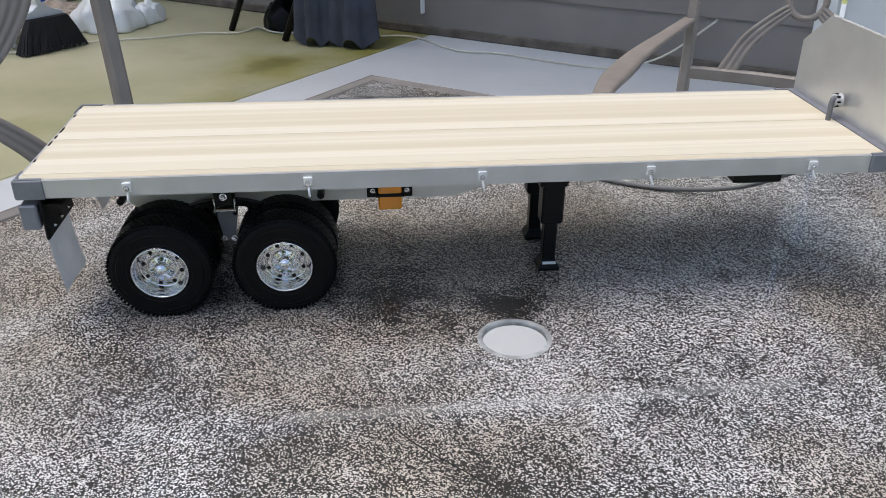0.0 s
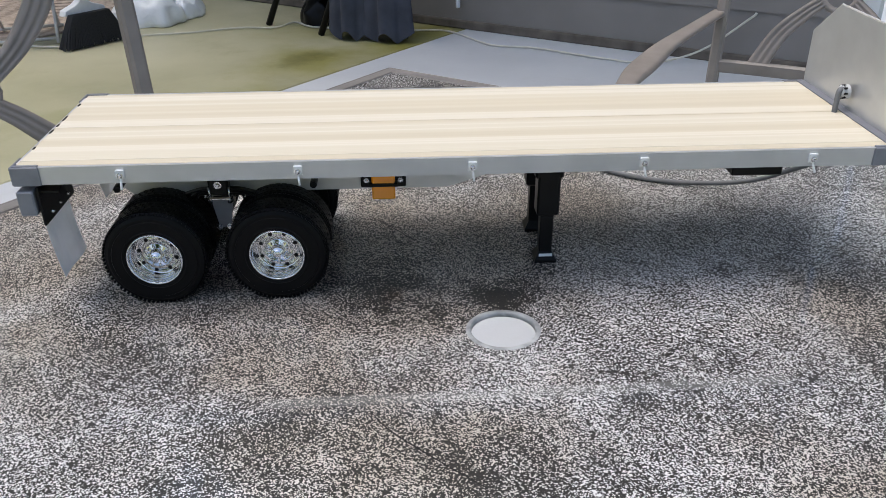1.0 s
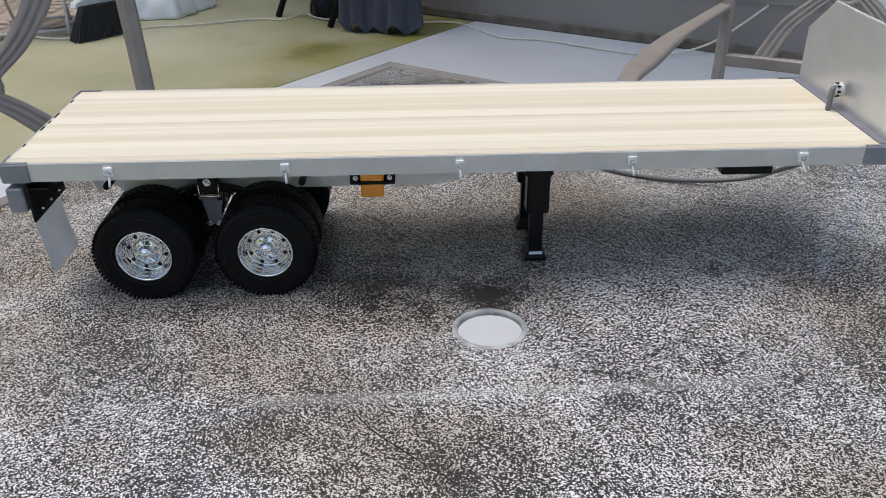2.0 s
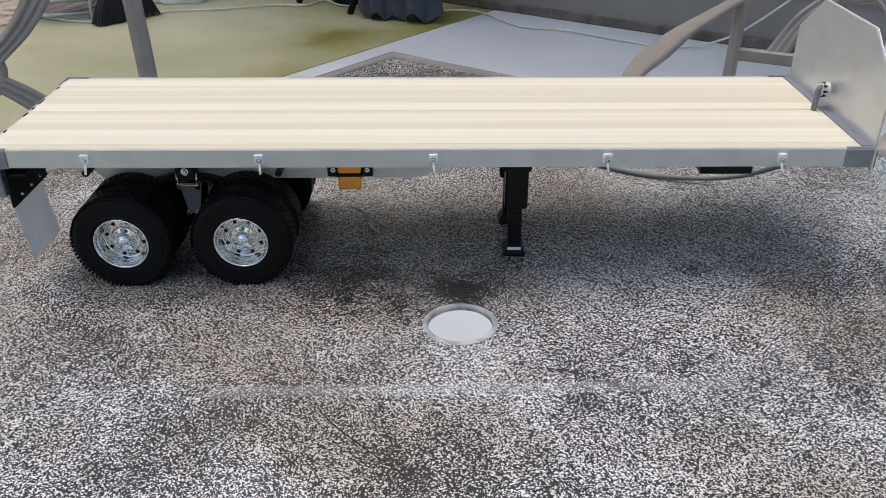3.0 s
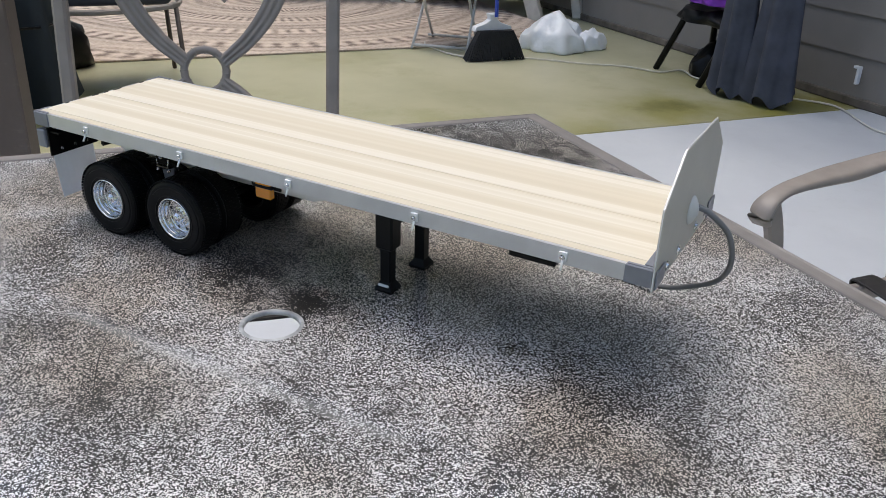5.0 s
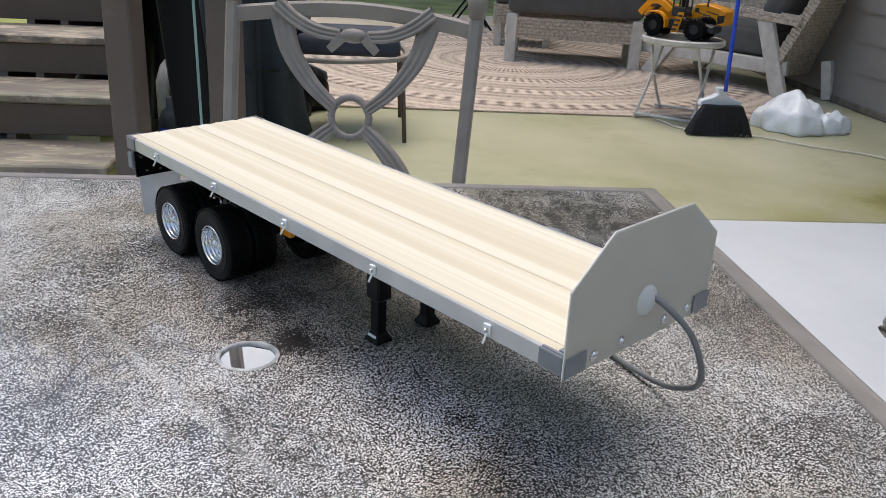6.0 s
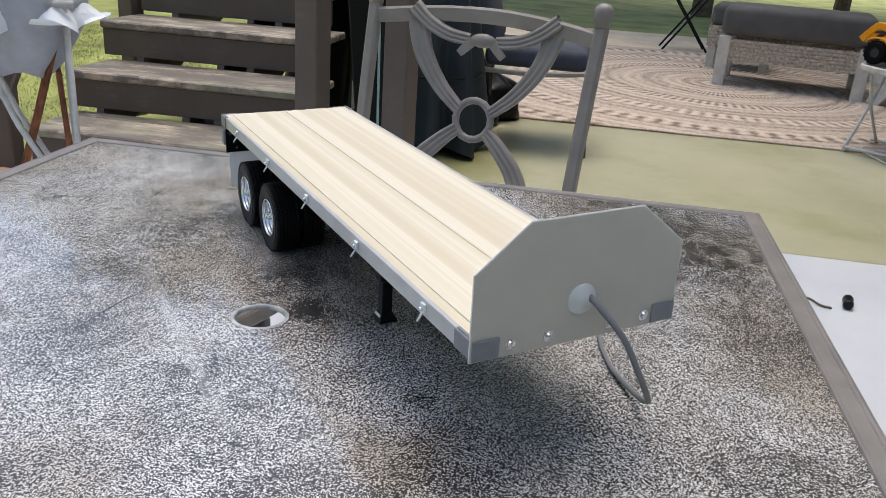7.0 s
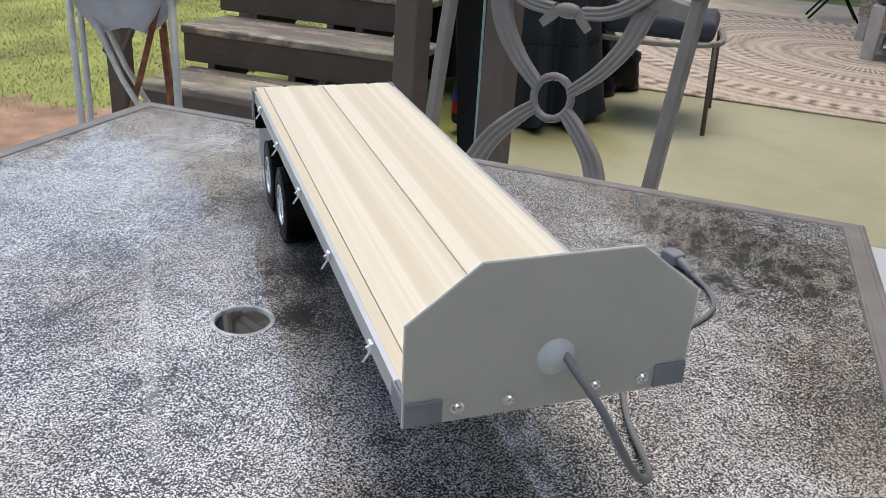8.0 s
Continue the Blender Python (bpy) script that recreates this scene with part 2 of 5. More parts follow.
TABLE = table_material()
DECK = deck_wood()
WHITE_FLOOR = floor_white()
GREEN_FLOOR = floor_green()
RUG = rug_material()
STAIR = wood_paint("dark_brown_deck_paint", (0.098, 0.074, 0.060), (0.17, 0.135, 0.11))
TREAD = tread_paint()
STRAP = mat("dark_brown_vinyl_strap", (0.030, 0.027, 0.025), rough=0.4, vary=0.2, vary_scale=30)
WICKER = wicker_material()
FRAME_METAL = mat("bronze_powder_coat", (0.265, 0.230, 0.203), rough=0.45, vary=0.12, vary_scale=20, bump=0.15, bump_scale=500)
RIM_METAL = mat("table_rim_bronze", (0.20, 0.182, 0.17), rough=0.42, vary=0.22, vary_scale=14, bump=0.2, bump_scale=400)
ALU = mat("satin_aluminium", (0.62, 0.625, 0.63), rough=0.36, metal=0.55, vary=0.06, vary_scale=30, bump=0.05, bump_scale=900)
ALU_DARK = mat("grey_plastic_cap", (0.21, 0.215, 0.24), rough=0.35, vary=0.1, vary_scale=60)
PANEL = mat("grey_painted_panel", (0.49, 0.465, 0.41), rough=0.45, vary=0.04, vary_scale=25)
CHROME = mat("chrome", (0.74, 0.74, 0.735), rough=0.05, metal=1.0)
PLATE = mat("zinc_plate", (0.88, 0.88, 0.87), rough=0.25, metal=0.25)
STEEL = mat("bright_screw_steel", (0.72, 0.72, 0.73), rough=0.22, metal=1.0)
RUBBER = mat("black_rubber", (0.003, 0.003, 0.0035), rough=0.44, spec=0.16, bump=0.2, bump_scale=700)
BLACK = mat("black_plastic", (0.004, 0.004, 0.0045), rough=0.4, spec=0.22, vary=0.2, vary_scale=50)
AMBER = mat("amber_lens", (0.92, 0.34, 0.015), rough=0.15, coat=0.6)
FLAP = mat("pale_grey_flap", (0.86, 0.87, 0.88), rough=0.45, vary=0.05, vary_scale=40)
CABLE = mat("grey_cable_rubber", (0.17, 0.175, 0.185), rough=0.5, vary=0.1, vary_scale=60)
RING = mat("milky_plastic_ring", (0.36, 0.37, 0.37), rough=0.4, vary=0.5, vary_scale=60, bump=0.4, bump_scale=200)
GROMMET = mat("pale_grey_grommet", (0.56, 0.57, 0.57), rough=0.5, vary=0.04, vary_scale=80)
SIDING = mat("taupe_siding", (0.225, 0.204, 0.188), rough=0.6, vary=0.08, vary_scale=3, bump=0.25, bump_scale=90)
FOUNDATION = mat("dirty_foundation", (0.13, 0.11, 0.09), rough=0.9, vary=0.4, vary_scale=9, bump=0.5, bump_scale=40)
WHITE_TRIM = mat("white_trim_paint", (0.72, 0.72, 0.70), rough=0.5, vary=0.05, vary_scale=6)
TABLE_GLASS = mat("smoked_table_glass", (0.05, 0.05, 0.048), rough=0.38)
DOOR_GLASS = mat("dark_door_glass", (0.02, 0.022, 0.025), rough=0.08)
BRISTLE = mat("black_bristles", (0.02, 0.02, 0.022), rough=0.8, bump=0.5, bump_scale=300)
BLUE = mat("blue_enamel_handle", (0.02, 0.07, 0.55), rough=0.3)
WHITE_PLASTIC = mat("white_plastic", (0.78, 0.79, 0.80), rough=0.4, vary=0.04, vary_scale=30)
BAG = mat("thin_white_bag", (0.84, 0.86, 0.88), rough=0.35, vary=0.06, vary_scale=12, bump=0.6, bump_scale=35)
STOOL_CLOTH = mat("grey_cloth", (0.36, 0.37, 0.40), rough=0.7, vary=0.12, vary_scale=14, bump=0.5, bump_scale=40)
NAVY = mat("slate_blue_canvas", (0.05, 0.055, 0.075), rough=0.85, vary=0.25, vary_scale=9, bump=0.4, bump_scale=60)
TEAL = mat("dark_teal_cover", (0.013, 0.020, 0.026), rough=0.7, vary=0.25, vary_scale=6, bump=0.4, bump_scale=50)
TEAL_PAINT = mat("teal_enamel", (0.30, 0.47, 0.45), rough=0.4, vary=0.1, vary_scale=12)
DARK_CLOTH = mat("charcoal_cushion", (0.10, 0.096, 0.092), rough=0.9, vary=0.15, vary_scale=7, bump=0.4, bump_scale=160)
SOFA_WOOD = mat("grey_washed_frame", (0.56, 0.525, 0.47), rough=0.6, vary=0.15, vary_scale=14, bump=0.2, bump_scale=90)
YELLOW = mat("toy_yellow_orange", (0.85, 0.33, 0.01), rough=0.35)
TOY_GREY = mat("toy_dark_grey", (0.03, 0.03, 0.032), rough=0.5)
STEEL_WHITE = mat("chipped_white_enamel", (0.55, 0.54, 0.52), rough=0.5, vary=0.15, vary_scale=25)
RUST = mat("rusty_tube", (0.22, 0.075, 0.03), rough=0.8, vary=0.5, vary_scale=22)
CORD = mat("cream_cord", (0.62, 0.60, 0.52), rough=0.6, vary=0.08, vary_scale=20)
GRASS = mat("lawn", (0.33, 0.345, 0.105), rough=0.9, vary=0.35, vary_scale=1.6, bump=0.6, bump_scale=60)
BLADE = mat("grass_blades", (0.38, 0.41, 0.13), rough=0.8, vary=0.4, vary_scale=1.6)
DIRT = mat("red_dirt", (0.36, 0.225, 0.15), rough=0.95, vary=0.4, vary_scale=5, bump=0.6, bump_scale=40)
SAND = mat("tan_patio_concrete", (0.78, 0.62, 0.44), rough=0.8, vary=0.12, vary_scale=3)
LEAF = mat("tree_leaves", (0.06, 0.10, 0.02), rough=0.7, vary=0.5, vary_scale=0.8)
BARK = mat("bark", (0.10, 0.075, 0.055), rough=0.95, vary=0.4, vary_scale=12, bump=0.8, bump_scale=30)
PURPLE = mat("purple_cloth", (0.16, 0.02, 0.34), rough=0.7, vary=0.2, vary_scale=20)
RED = mat("red_plastic", (0.5, 0.02, 0.03), rough=0.4)

# ---- mesh helpers ----


def part(name, bm, material, parent=None, label="", smooth=False, m=None, at=None):
    """Links a bmesh as one mesh object, under a thing or a part where one is given."""
    me = bpy.data.meshes.new(name)
    bmesh.ops.recalc_face_normals(bm, faces=bm.faces)
    bm.to_mesh(me)
    bm.free()
    for mm in (material if isinstance(material, (list, tuple)) else [material]):
        me.materials.append(mm)
    if smooth:
        for p in me.polygons:
            p.use_smooth = True
    ob = new(name, me)
    if parent:
        ob.parent = parent
    if at is not None:
        ob.matrix_basis = at
    if label:
        ob["label"] = label
    return ob


def empty(name, m, label, category, group="", kind=""):
    ob = new(name)
    ob.empty_display_size = 0.05
    ob.matrix_basis = m
    return tagged(ob, label, category, group, kind)


def box(bm, size, at=(0, 0, 0), rot=(0, 0, 0), bevel=0.0, seg=1):
    r = bmesh.ops.create_cube(bm, size=1, matrix=pose(*at, *rot) @ Matrix.Diagonal((*size, 1)))
    if bevel > 0:
        edges = list({e for v in r["verts"] for e in v.link_edges})
        bmesh.ops.bevel(bm, geom=edges, offset=bevel, segments=seg, affect="EDGES", profile=0.5)
    return bm


def mbox(bm, size, m):
    """A box of that size, placed by a matrix."""
    bmesh.ops.create_cube(bm, size=1, matrix=m @ Matrix.Diagonal((*size, 1)))
    return bm


def B(size, at=(0, 0, 0), rot=(0, 0, 0), bevel=0.0, seg=1):
    return box(bmesh.new(), size, at, rot, bevel, seg)


def cyl(bm, r1, r2, depth, m=None, seg=16):
    bmesh.ops.create_cone(bm, cap_ends=True, segments=seg, radius1=r1, radius2=r2, depth=depth, matrix=m or Matrix())
    return bm


def ball(bm, r, m=None, u=12, v=8):
    bmesh.ops.create_uvsphere(bm, u_segments=u, v_segments=v, radius=r, matrix=m or Matrix())
    return bm


def smooth_line(points, per=6):
    """A Catmull-Rom line through the points."""
    pts = [Vector(p) for p in points]
    pts = [pts[0] * 2 - pts[1]] + pts + [pts[-1] * 2 - pts[-2]]
    out = []
    for i in range(1, len(pts) - 2):
        p0, p1, p2, p3 = pts[i - 1:i + 3]
        for k in range(per):
            t = k / per
            out.append(0.5 * (2 * p1 + (p2 - p0) * t + (2 * p0 - 5 * p1 + 4 * p2 - p3) * t * t + (3 * p1 - p0 - 3 * p2 + p3) * t ** 3))
    out.append(pts[-2])
    return out


def sweep(bm, line, profile, up=(0, 0, 1), scale=None, closed=False):
    """Sweeps a closed 2D profile (side, up) along a line; up gives the profile's second axis."""
    n, rings = len(line), []
    for i, p in enumerate(line):
        if closed:
            d = (line[(i + 1) % n] - line[i - 1]).normalized()
        else:
            d = (line[min(i + 1, n - 1)] - line[max(i - 1, 0)]).normalized()
        upv = up(i) if callable(up) else Vector(up)
        side = d.cross(upv)
        side = side.normalized() if side.length > 1e-6 else Vector((1, 0, 0))
        u2 = side.cross(d)
        s = scale(i / max(1, n - 1)) if scale else 1.0
        rings.append([bm.verts.new(p + side * a * s + u2 * b * s) for a, b in profile])
    k = len(profile)
    for i in range(n if closed else n - 1):
        a, b = rings[i], rings[(i + 1) % n]
        for j in range(k):
            bm.faces.new((a[j], a[(j + 1) % k], b[(j + 1) % k], b[j]))
    if not closed:
        bm.faces.new(rings[0][::-1])
        bm.faces.new(rings[-1])
    return bm


def circle(r, n=8):
    return [(r * math.cos(2 * math.pi * i / n), r * math.sin(2 * math.pi * i / n)) for i in range(n)]


def rect(w, h, c=0.2):
    """A rectangle with cut corners."""
    x, y, k = w / 2, h / 2, min(w, h) * c
    return [(x - k, -y), (x, -y + k), (x, y - k), (x - k, y), (-x + k, y), (-x, y - k), (-x, -y + k), (-x + k, -y)]


def tube(points, r, n=8, per=6, bm=None, closed=False):
    bm = bm or bmesh.new()
    line = smooth_line(points, per) if per > 1 else [Vector(p) for p in points]
    d = (line[-1] - line[0])
    up = Vector((0, 0, 1)) if abs(d.normalized().z if d.length else 0) < 0.9 else Vector((0, 1, 0))
    return sweep(bm, line, circle(r, n), up, closed=closed)


def lathe(bm, profile, n=32, m=None):
    """Turns (radius, height) about z."""
    m = m or Matrix()
    rings = [[bm.verts.new(m @ Vector((r * math.cos(2 * math.pi * i / n), r * math.sin(2 * math.pi * i / n), h))) for i in range(n)] for r, h in profile]
    for a, b in zip(rings, rings[1:]):
        for i in range(n):
            bm.faces.new((a[i], a[(i + 1) % n], b[(i + 1) % n], b[i]))
    return bm


def plate(points, thick, m=None, bevel=0.0):
    """A flat outline (x, y) made thick downwards in z."""
    bm = bmesh.new()
    f = bm.faces.new([bm.verts.new((x, y, 0)) for x, y in points])
    r = bmesh.ops.extrude_face_region(bm, geom=[f])
    bmesh.ops.translate(bm, verts=[v for v in r["geom"] if isinstance(v, bmesh.types.BMVert)], vec=(0, 0, -thick))
    if bevel:
        bmesh.ops.bevel(bm, geom=list(bm.edges), offset=bevel, segments=1, affect="EDGES")
    if m:
        bmesh.ops.transform(bm, matrix=m, verts=bm.verts)
    return bm


# The yard's own axes: the table's middle, x towards the open side, y towards the house.
YARD = pose(0.136, 0.568, 0, 0, 0, -36.87)
TOP = 0.72


def yard(x, y, z=0, rx=0, ry=0, rz=0):
    return YARD @ pose(x, y, z, rx, ry, rz)


# ---- structure ----
g = bmesh.new()
bmesh.ops.create_grid(g, x_segments=60, y_segments=60, size=300)
tagged(part("ground", g, GRASS, m=None, at=pose(0, 0, -0.06)), "green lawn with worn patches round the patio", "lawn", kind="structure")
tagged(part("pavement", B((6.5, 8.2, 0.12), (0, 0, 0), bevel=0.006), WHITE_FLOOR, at=yard(0.70, 2.0, -0.06)), "pale blue-grey painted concrete patio slab", "patio", kind="structure")
tagged(part("pavement", B((6.7, 6.3, 0.12), (0, 0, 0), bevel=0.006), GREEN_FLOOR, at=yard(-5.91, 2.55, -0.062)), "olive mossy concrete patio slab with damp stains and painted shade", "patio", kind="structure")
tagged(part("pavement", B((1.75, 9.0, 0.12), (0, 0, 0)), SAND, at=yard(-10.15, 2.9, -0.064)), "tan concrete strip between patio and lawn", "patio", kind="structure")
dirt = []
for i in range(40):
    a = 2 * math.pi * i / 40
    r = 1 + 0.10 * math.sin(3 * a + 1) + 0.07 * math.sin(7 * a) + 0.05 * math.sin(13 * a + 2)
    dirt.append((1.35 * r * math.copysign(abs(math.cos(a)) ** 0.6, math.cos(a)), min(0.46, 0.50 * r * math.copysign(abs(math.sin(a)) ** 0.6, math.sin(a)))))
tagged(part("ground", plate(dirt, 0.05), DIRT, at=yard(-1.45, -2.57, -0.053)), "bare red dirt at the lawn's edge", "dirt", kind="structure")

# House wall with lap siding, a foundation strip and a white door at its end.
tagged(part("wall_house", B((8.2, 0.14, 5.0)), SIDING, at=yard(-4.5, 3.86, 2.5)), "taupe lap-sided house wall above the patio", "wall", kind="structure")
house = bpy.data.objects["wall_house"]
lap = bmesh.new()
for yz in ((0, 0), (0.016, 0), (0.004, 0.235), (0, 0.235)):
    for sx in (-4.1, 4.1):
        lap.verts.new((sx, -yz[0], yz[1]))
lap.verts.ensure_lookup_table()
vv = lap.verts
for a, b in ((0, 2), (2, 4), (4, 6), (6, 0)):
    lap.faces.new((vv[a], vv[a + 1], vv[b + 1], vv[b]))
lap.faces.new((vv[0], vv[2], vv[4], vv[6]))
lap.faces.new((vv[1], vv[7], vv[5], vv[3]))
bmesh.ops.recalc_face_normals(lap, faces=lap.faces)
lap_mesh = bpy.data.meshes.new("siding_board")
lap.to_mesh(lap_mesh)
lap.free()
lap_mesh.materials.append(SIDING)
for i in range(23):
    ob = new("siding_board", lap_mesh)
    ob.parent = house
    ob.matrix_basis = pose(0, -0.072, -2.5 + 0.05 + 0.215 * i)
tagged(part("trim", B((8.2, 0.03, 0.05), bevel=0.006), FOUNDATION, at=yard(-4.5, 3.765, 0.025)), "dirty dark foundation strip under the siding", "trim", kind="structure")
tagged(part("trim", B((0.09, 0.10, 2.4), bevel=0.004), WHITE_TRIM, at=yard(-0.35, 3.79, 1.2)), "white corner board beside the door", "trim", kind="structure")
door = tagged(part("door_1", B((2.2, 0.06, 2.3), bevel=0.004), WHITE_TRIM, at=yard(0.82, 3.84, 1.15)), "white framed glass patio door, closed", "door", kind="structure")
part("pane", B((0.86, 0.012, 1.7)), DOOR_GLASS, door, "dark reflecting glass", at=pose(-0.5, -0.034, 0.05))
part("pane", B((0.86, 0.012, 1.7)), DOOR_GLASS, door, at=pose(0.5, -0.034, 0.05))
tagged(part("wall_house", B((2.34, 0.14, 2.65)), SIDING, at=yard(0.81, 3.87, 3.68)), "taupe house wall above the door", "wall", kind="structure")
# unseen eave, added; its depth limits the sky light from the house side
tagged(part("roof", B((13.5, 1.3, 0.16), bevel=0.01), WHITE_TRIM, at=yard(-2.0, 3.40, 5.1)), "unseen white boxed eave, added to hold back sky light", "roof", kind="structure")
tagged(part("wall_house", B((2.4, 0.14, 5.0)), SIDING, at=yard(3.2, 3.86, 2.5)), "taupe house wall past the door", "wall", kind="structure")
hook = empty("wall_bracket", yard(-2.59, 3.74, 0.17), "small white bracket fixed to the siding", "bracket")
part("arm", B((0.016, 0.03, 0.09), bevel=0.003), WHITE_PLASTIC, hook)
part("head", B((0.04, 0.03, 0.014), (-0.012, 0, 0.045), bevel=0.003), WHITE_PLASTIC, hook)

# ---- table ----
HALF, RIMW = 0.597, 0.034
MIDX, MIDY = -0.014, 0.022  # the top's middle, seen from the umbrella hole
table = empty("patio_table", yard(0, 0, 0), "square patio table, speckled stone-look top in a bronze metal rim", "table")
disc = bmesh.new()
inner = HALF - RIMW
N = 48
outer_pts = []
for i in range(N):
    a = 2 * math.pi * (i + 0.5) / N
    c, s = math.cos(a), math.sin(a)
    k = inner / max(abs(c), abs(s))
    outer_pts.append((c * k + MIDX, s * k + MIDY))
for i in range(4):
    a = math.pi / 4 + i * math.pi / 2
    cx, cy = inner * math.copysign(1, math.cos(a)) + MIDX, inner * math.copysign(1, math.sin(a)) + MIDY
    near = min(range(N), key=lambda j: (outer_pts[j][0] - cx) ** 2 + (outer_pts[j][1] - cy) ** 2)
    outer_pts[near] = (cx, cy)
HOLE = 0.0268
rings = []
for pts, z in (([(HOLE * math.cos(2 * math.pi * (i + 0.5) / N), HOLE * math.sin(2 * math.pi * (i + 0.5) / N)) for i in range(N)], 0), (outer_pts, 0)):
    rings.append(([disc.verts.new((x, y, 0)) for x, y in pts], [disc.verts.new((x, y, -0.004)) for x, y in pts]))
for i in range(N):
    j = (i + 1) % N
    (a, a2), (b, b2) = rings
    disc.faces.new((a[i], b[i], b[j], a[j]))
    disc.faces.new((a2[i], a2[j], b2[j], b2[i]))
    disc.faces.new((a[i], a[j], a2[j], a2[i]))
    disc.faces.new((b[i], b2[i], b2[j], b[j]))
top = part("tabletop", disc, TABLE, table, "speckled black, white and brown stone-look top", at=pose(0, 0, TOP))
for pts in (((-0.03, -0.14), (0.0, -0.152), (0.04, -0.158), (0.09, -0.163)), ((0.01, 0.161), (0.03, 0.164), (0.055, 0.172)), ((0.108, 0.185), (0.113, 0.198), (0.108, 0.212)), ((-0.20, 0.41), (-0.16, 0.425), (-0.14, 0.42)), ((-0.231, 0.113), (-0.20, 0.105), (-0.161, 0.093))):
    bm = bmesh.new()
    sweep(bm, smooth_line([(x, y, TOP + 0.0001) for x, y in pts], 6), rect(0.0011, 0.0003), (0, 0, 1), scale=lambda k: 0.35 + 0.8 * math.sin(math.pi * k))
    part("scratch", bm, BLACK, table, "hairline scratch in the top")
ring = bmesh.new()
lathe(ring, [(0.0308, 0.00005), (0.0300, 0.0004), (0.0276, 0.0006), (0.0266, 0.0003), (0.0264, -0.004), (0.0267, -0.004)], 48)
part("umbrella_ring", ring, RING, table, "pale grey ring round the umbrella hole", smooth=True, at=pose(0, 0, TOP))
for i in range(4):
    rim = bmesh.new()
    prof = [(0, -0.001), (0.0015, 0.0016), (0.0045, 0.0020), (0.006, 0.0006), (0.022, 0.0006), (0.0245, -0.0012), (0.027, 0.0002), (0.031, -0.0014), (RIMW, -0.006), (RIMW, -0.024), (0.004, -0.024)]
    ends = []
    for sgn in (-1, 1):
        ends.append([rim.verts.new((sgn * (inner + o), -(inner + o), z)) for o, z in prof])
    for k in range(len(prof)):
        rim.faces.new((ends[0][k], ends[0][(k + 1) % len(prof)], ends[1][(k + 1) % len(prof)], ends[1][k]))
    rim.faces.new(ends[0])
    rim.faces.new(ends[1][::-1])
    part("rim", rim, RIM_METAL, table, at=pose(MIDX, MIDY, TOP, 0, 0, 90 * i))
for sx in (-1, 1):
    for sy in (-1, 1):
        part("leg", tube([(sx * 0.50, sy * 0.50, TOP - 0.02), (sx * 0.47, sy * 0.47, 0.45), (sx * 0.44, sy * 0.44, 0.2), (sx * 0.49, sy * 0.49, 0.0)], 0.022, 10), FRAME_METAL, table, smooth=True)
for sx, sy, w, d in ((0, 1, 1.02, 0.03), (0, -1, 1.02, 0.03), (1, 0, 0.03, 1.02), (-1, 0, 0.03, 1.02)):
    part("apron", B((w, d, 0.04), (sx * 0.5, sy * 0.5, TOP - 0.032), bevel=0.004), FRAME_METAL, table)

# ---- the model trailer ----
ROLL = 1.5  # it leans a little on its springs


def rest(x, s_y):
    """The tabletop's height in the trailer's own axes."""
    return x * math.sin(radians(0.62)) - s_y * math.sin(radians(ROLL)) - 0.0012


trailer = empty("model_flatbed_trailer", pose(0.105, 0.7240, TOP + 0.0014, ROLL, 0.62, 1.1), "scale model flatbed semi-trailer with pale wood deck and aluminium rails", "model trailer")
X0, X1, HW, DZ = -0.360, 0.361, 0.0945, 0.1292
# deck boards
cuts = [-0.0912, -0.0805, -0.0025, 0.0912]
for a, b in zip(cuts, cuts[1:]):
    part("deck_board", B((X1 - X0 - 0.006, b - a - 0.0007, 0.006), bevel=0.0004), DECK, trailer, at=pose((X0 + X1) / 2 - 0.002, (a + b) / 2, DZ - 0.0028))
for s in (-1, 1):
    rail = bmesh.new()
    pr = [(0, 0), (0, 0.0148), (0.0040, 0.0148), (0.0040, 0.0110), (0.0012, 0.0110), (0.0012, 0.0012), (0.012, 0.0012), (0.012, 0)]
    ends = [[rail.verts.new((x, s * (HW - o), DZ - 0.0148 + z)) for o, z in pr] for x in (X0 + 0.002, X1 - 0.002)]
    for k in range(len(pr)):
        rail.faces.new((ends[0][k], ends[0][(k + 1) % len(pr)], ends[1][(k + 1) % len(pr)], ends[1][k]))
    rail.faces.new(ends[0])
    rail.faces.new(ends[1][::-1])
    part("side_rail", rail, ALU, trailer, "satin aluminium channel rail")
for y, w in ((-0.052, 0.005), (-0.012, 0.009), (0.004, 0.006), (0.022, 0.012), (0.061, 0.006)):
    part("rear_notch", B((0.0014, w, 0.0010), (X0 + 0.0020, y, DZ + 0.0003)), BLACK, trailer)
for x, nm in ((X0, "rear_rail"), (X1, "front_rail")):
    part(nm, B((0.0025, HW * 2 - 0.02, 0.0148), (x, 0, DZ - 0.0076), bevel=0.0004), ALU, trailer)
for x in (X0, X1):
    for s in (-1, 1):
        c = bmesh.new()
        d = 1 if x > 0 else -1
        box(c, (0.0225, 0.0022, 0.0160), (x - d * 0.0095, s * (HW + 0.0004), DZ - 0.0074), bevel=0.0007)
        box(c, (0.0022, 0.0225, 0.0160), (x + d * 0.0015, s * (HW - 0.0105), DZ - 0.0074), bevel=0.0007)
        box(c, (0.0205, 0.003, 0.0015), (x - d * 0.0095, s * (HW - 0.002), DZ + 0.0006), bevel=0.0004)
        part("corner_cap", c, ALU_DARK, trailer, "dark grey corner cap")


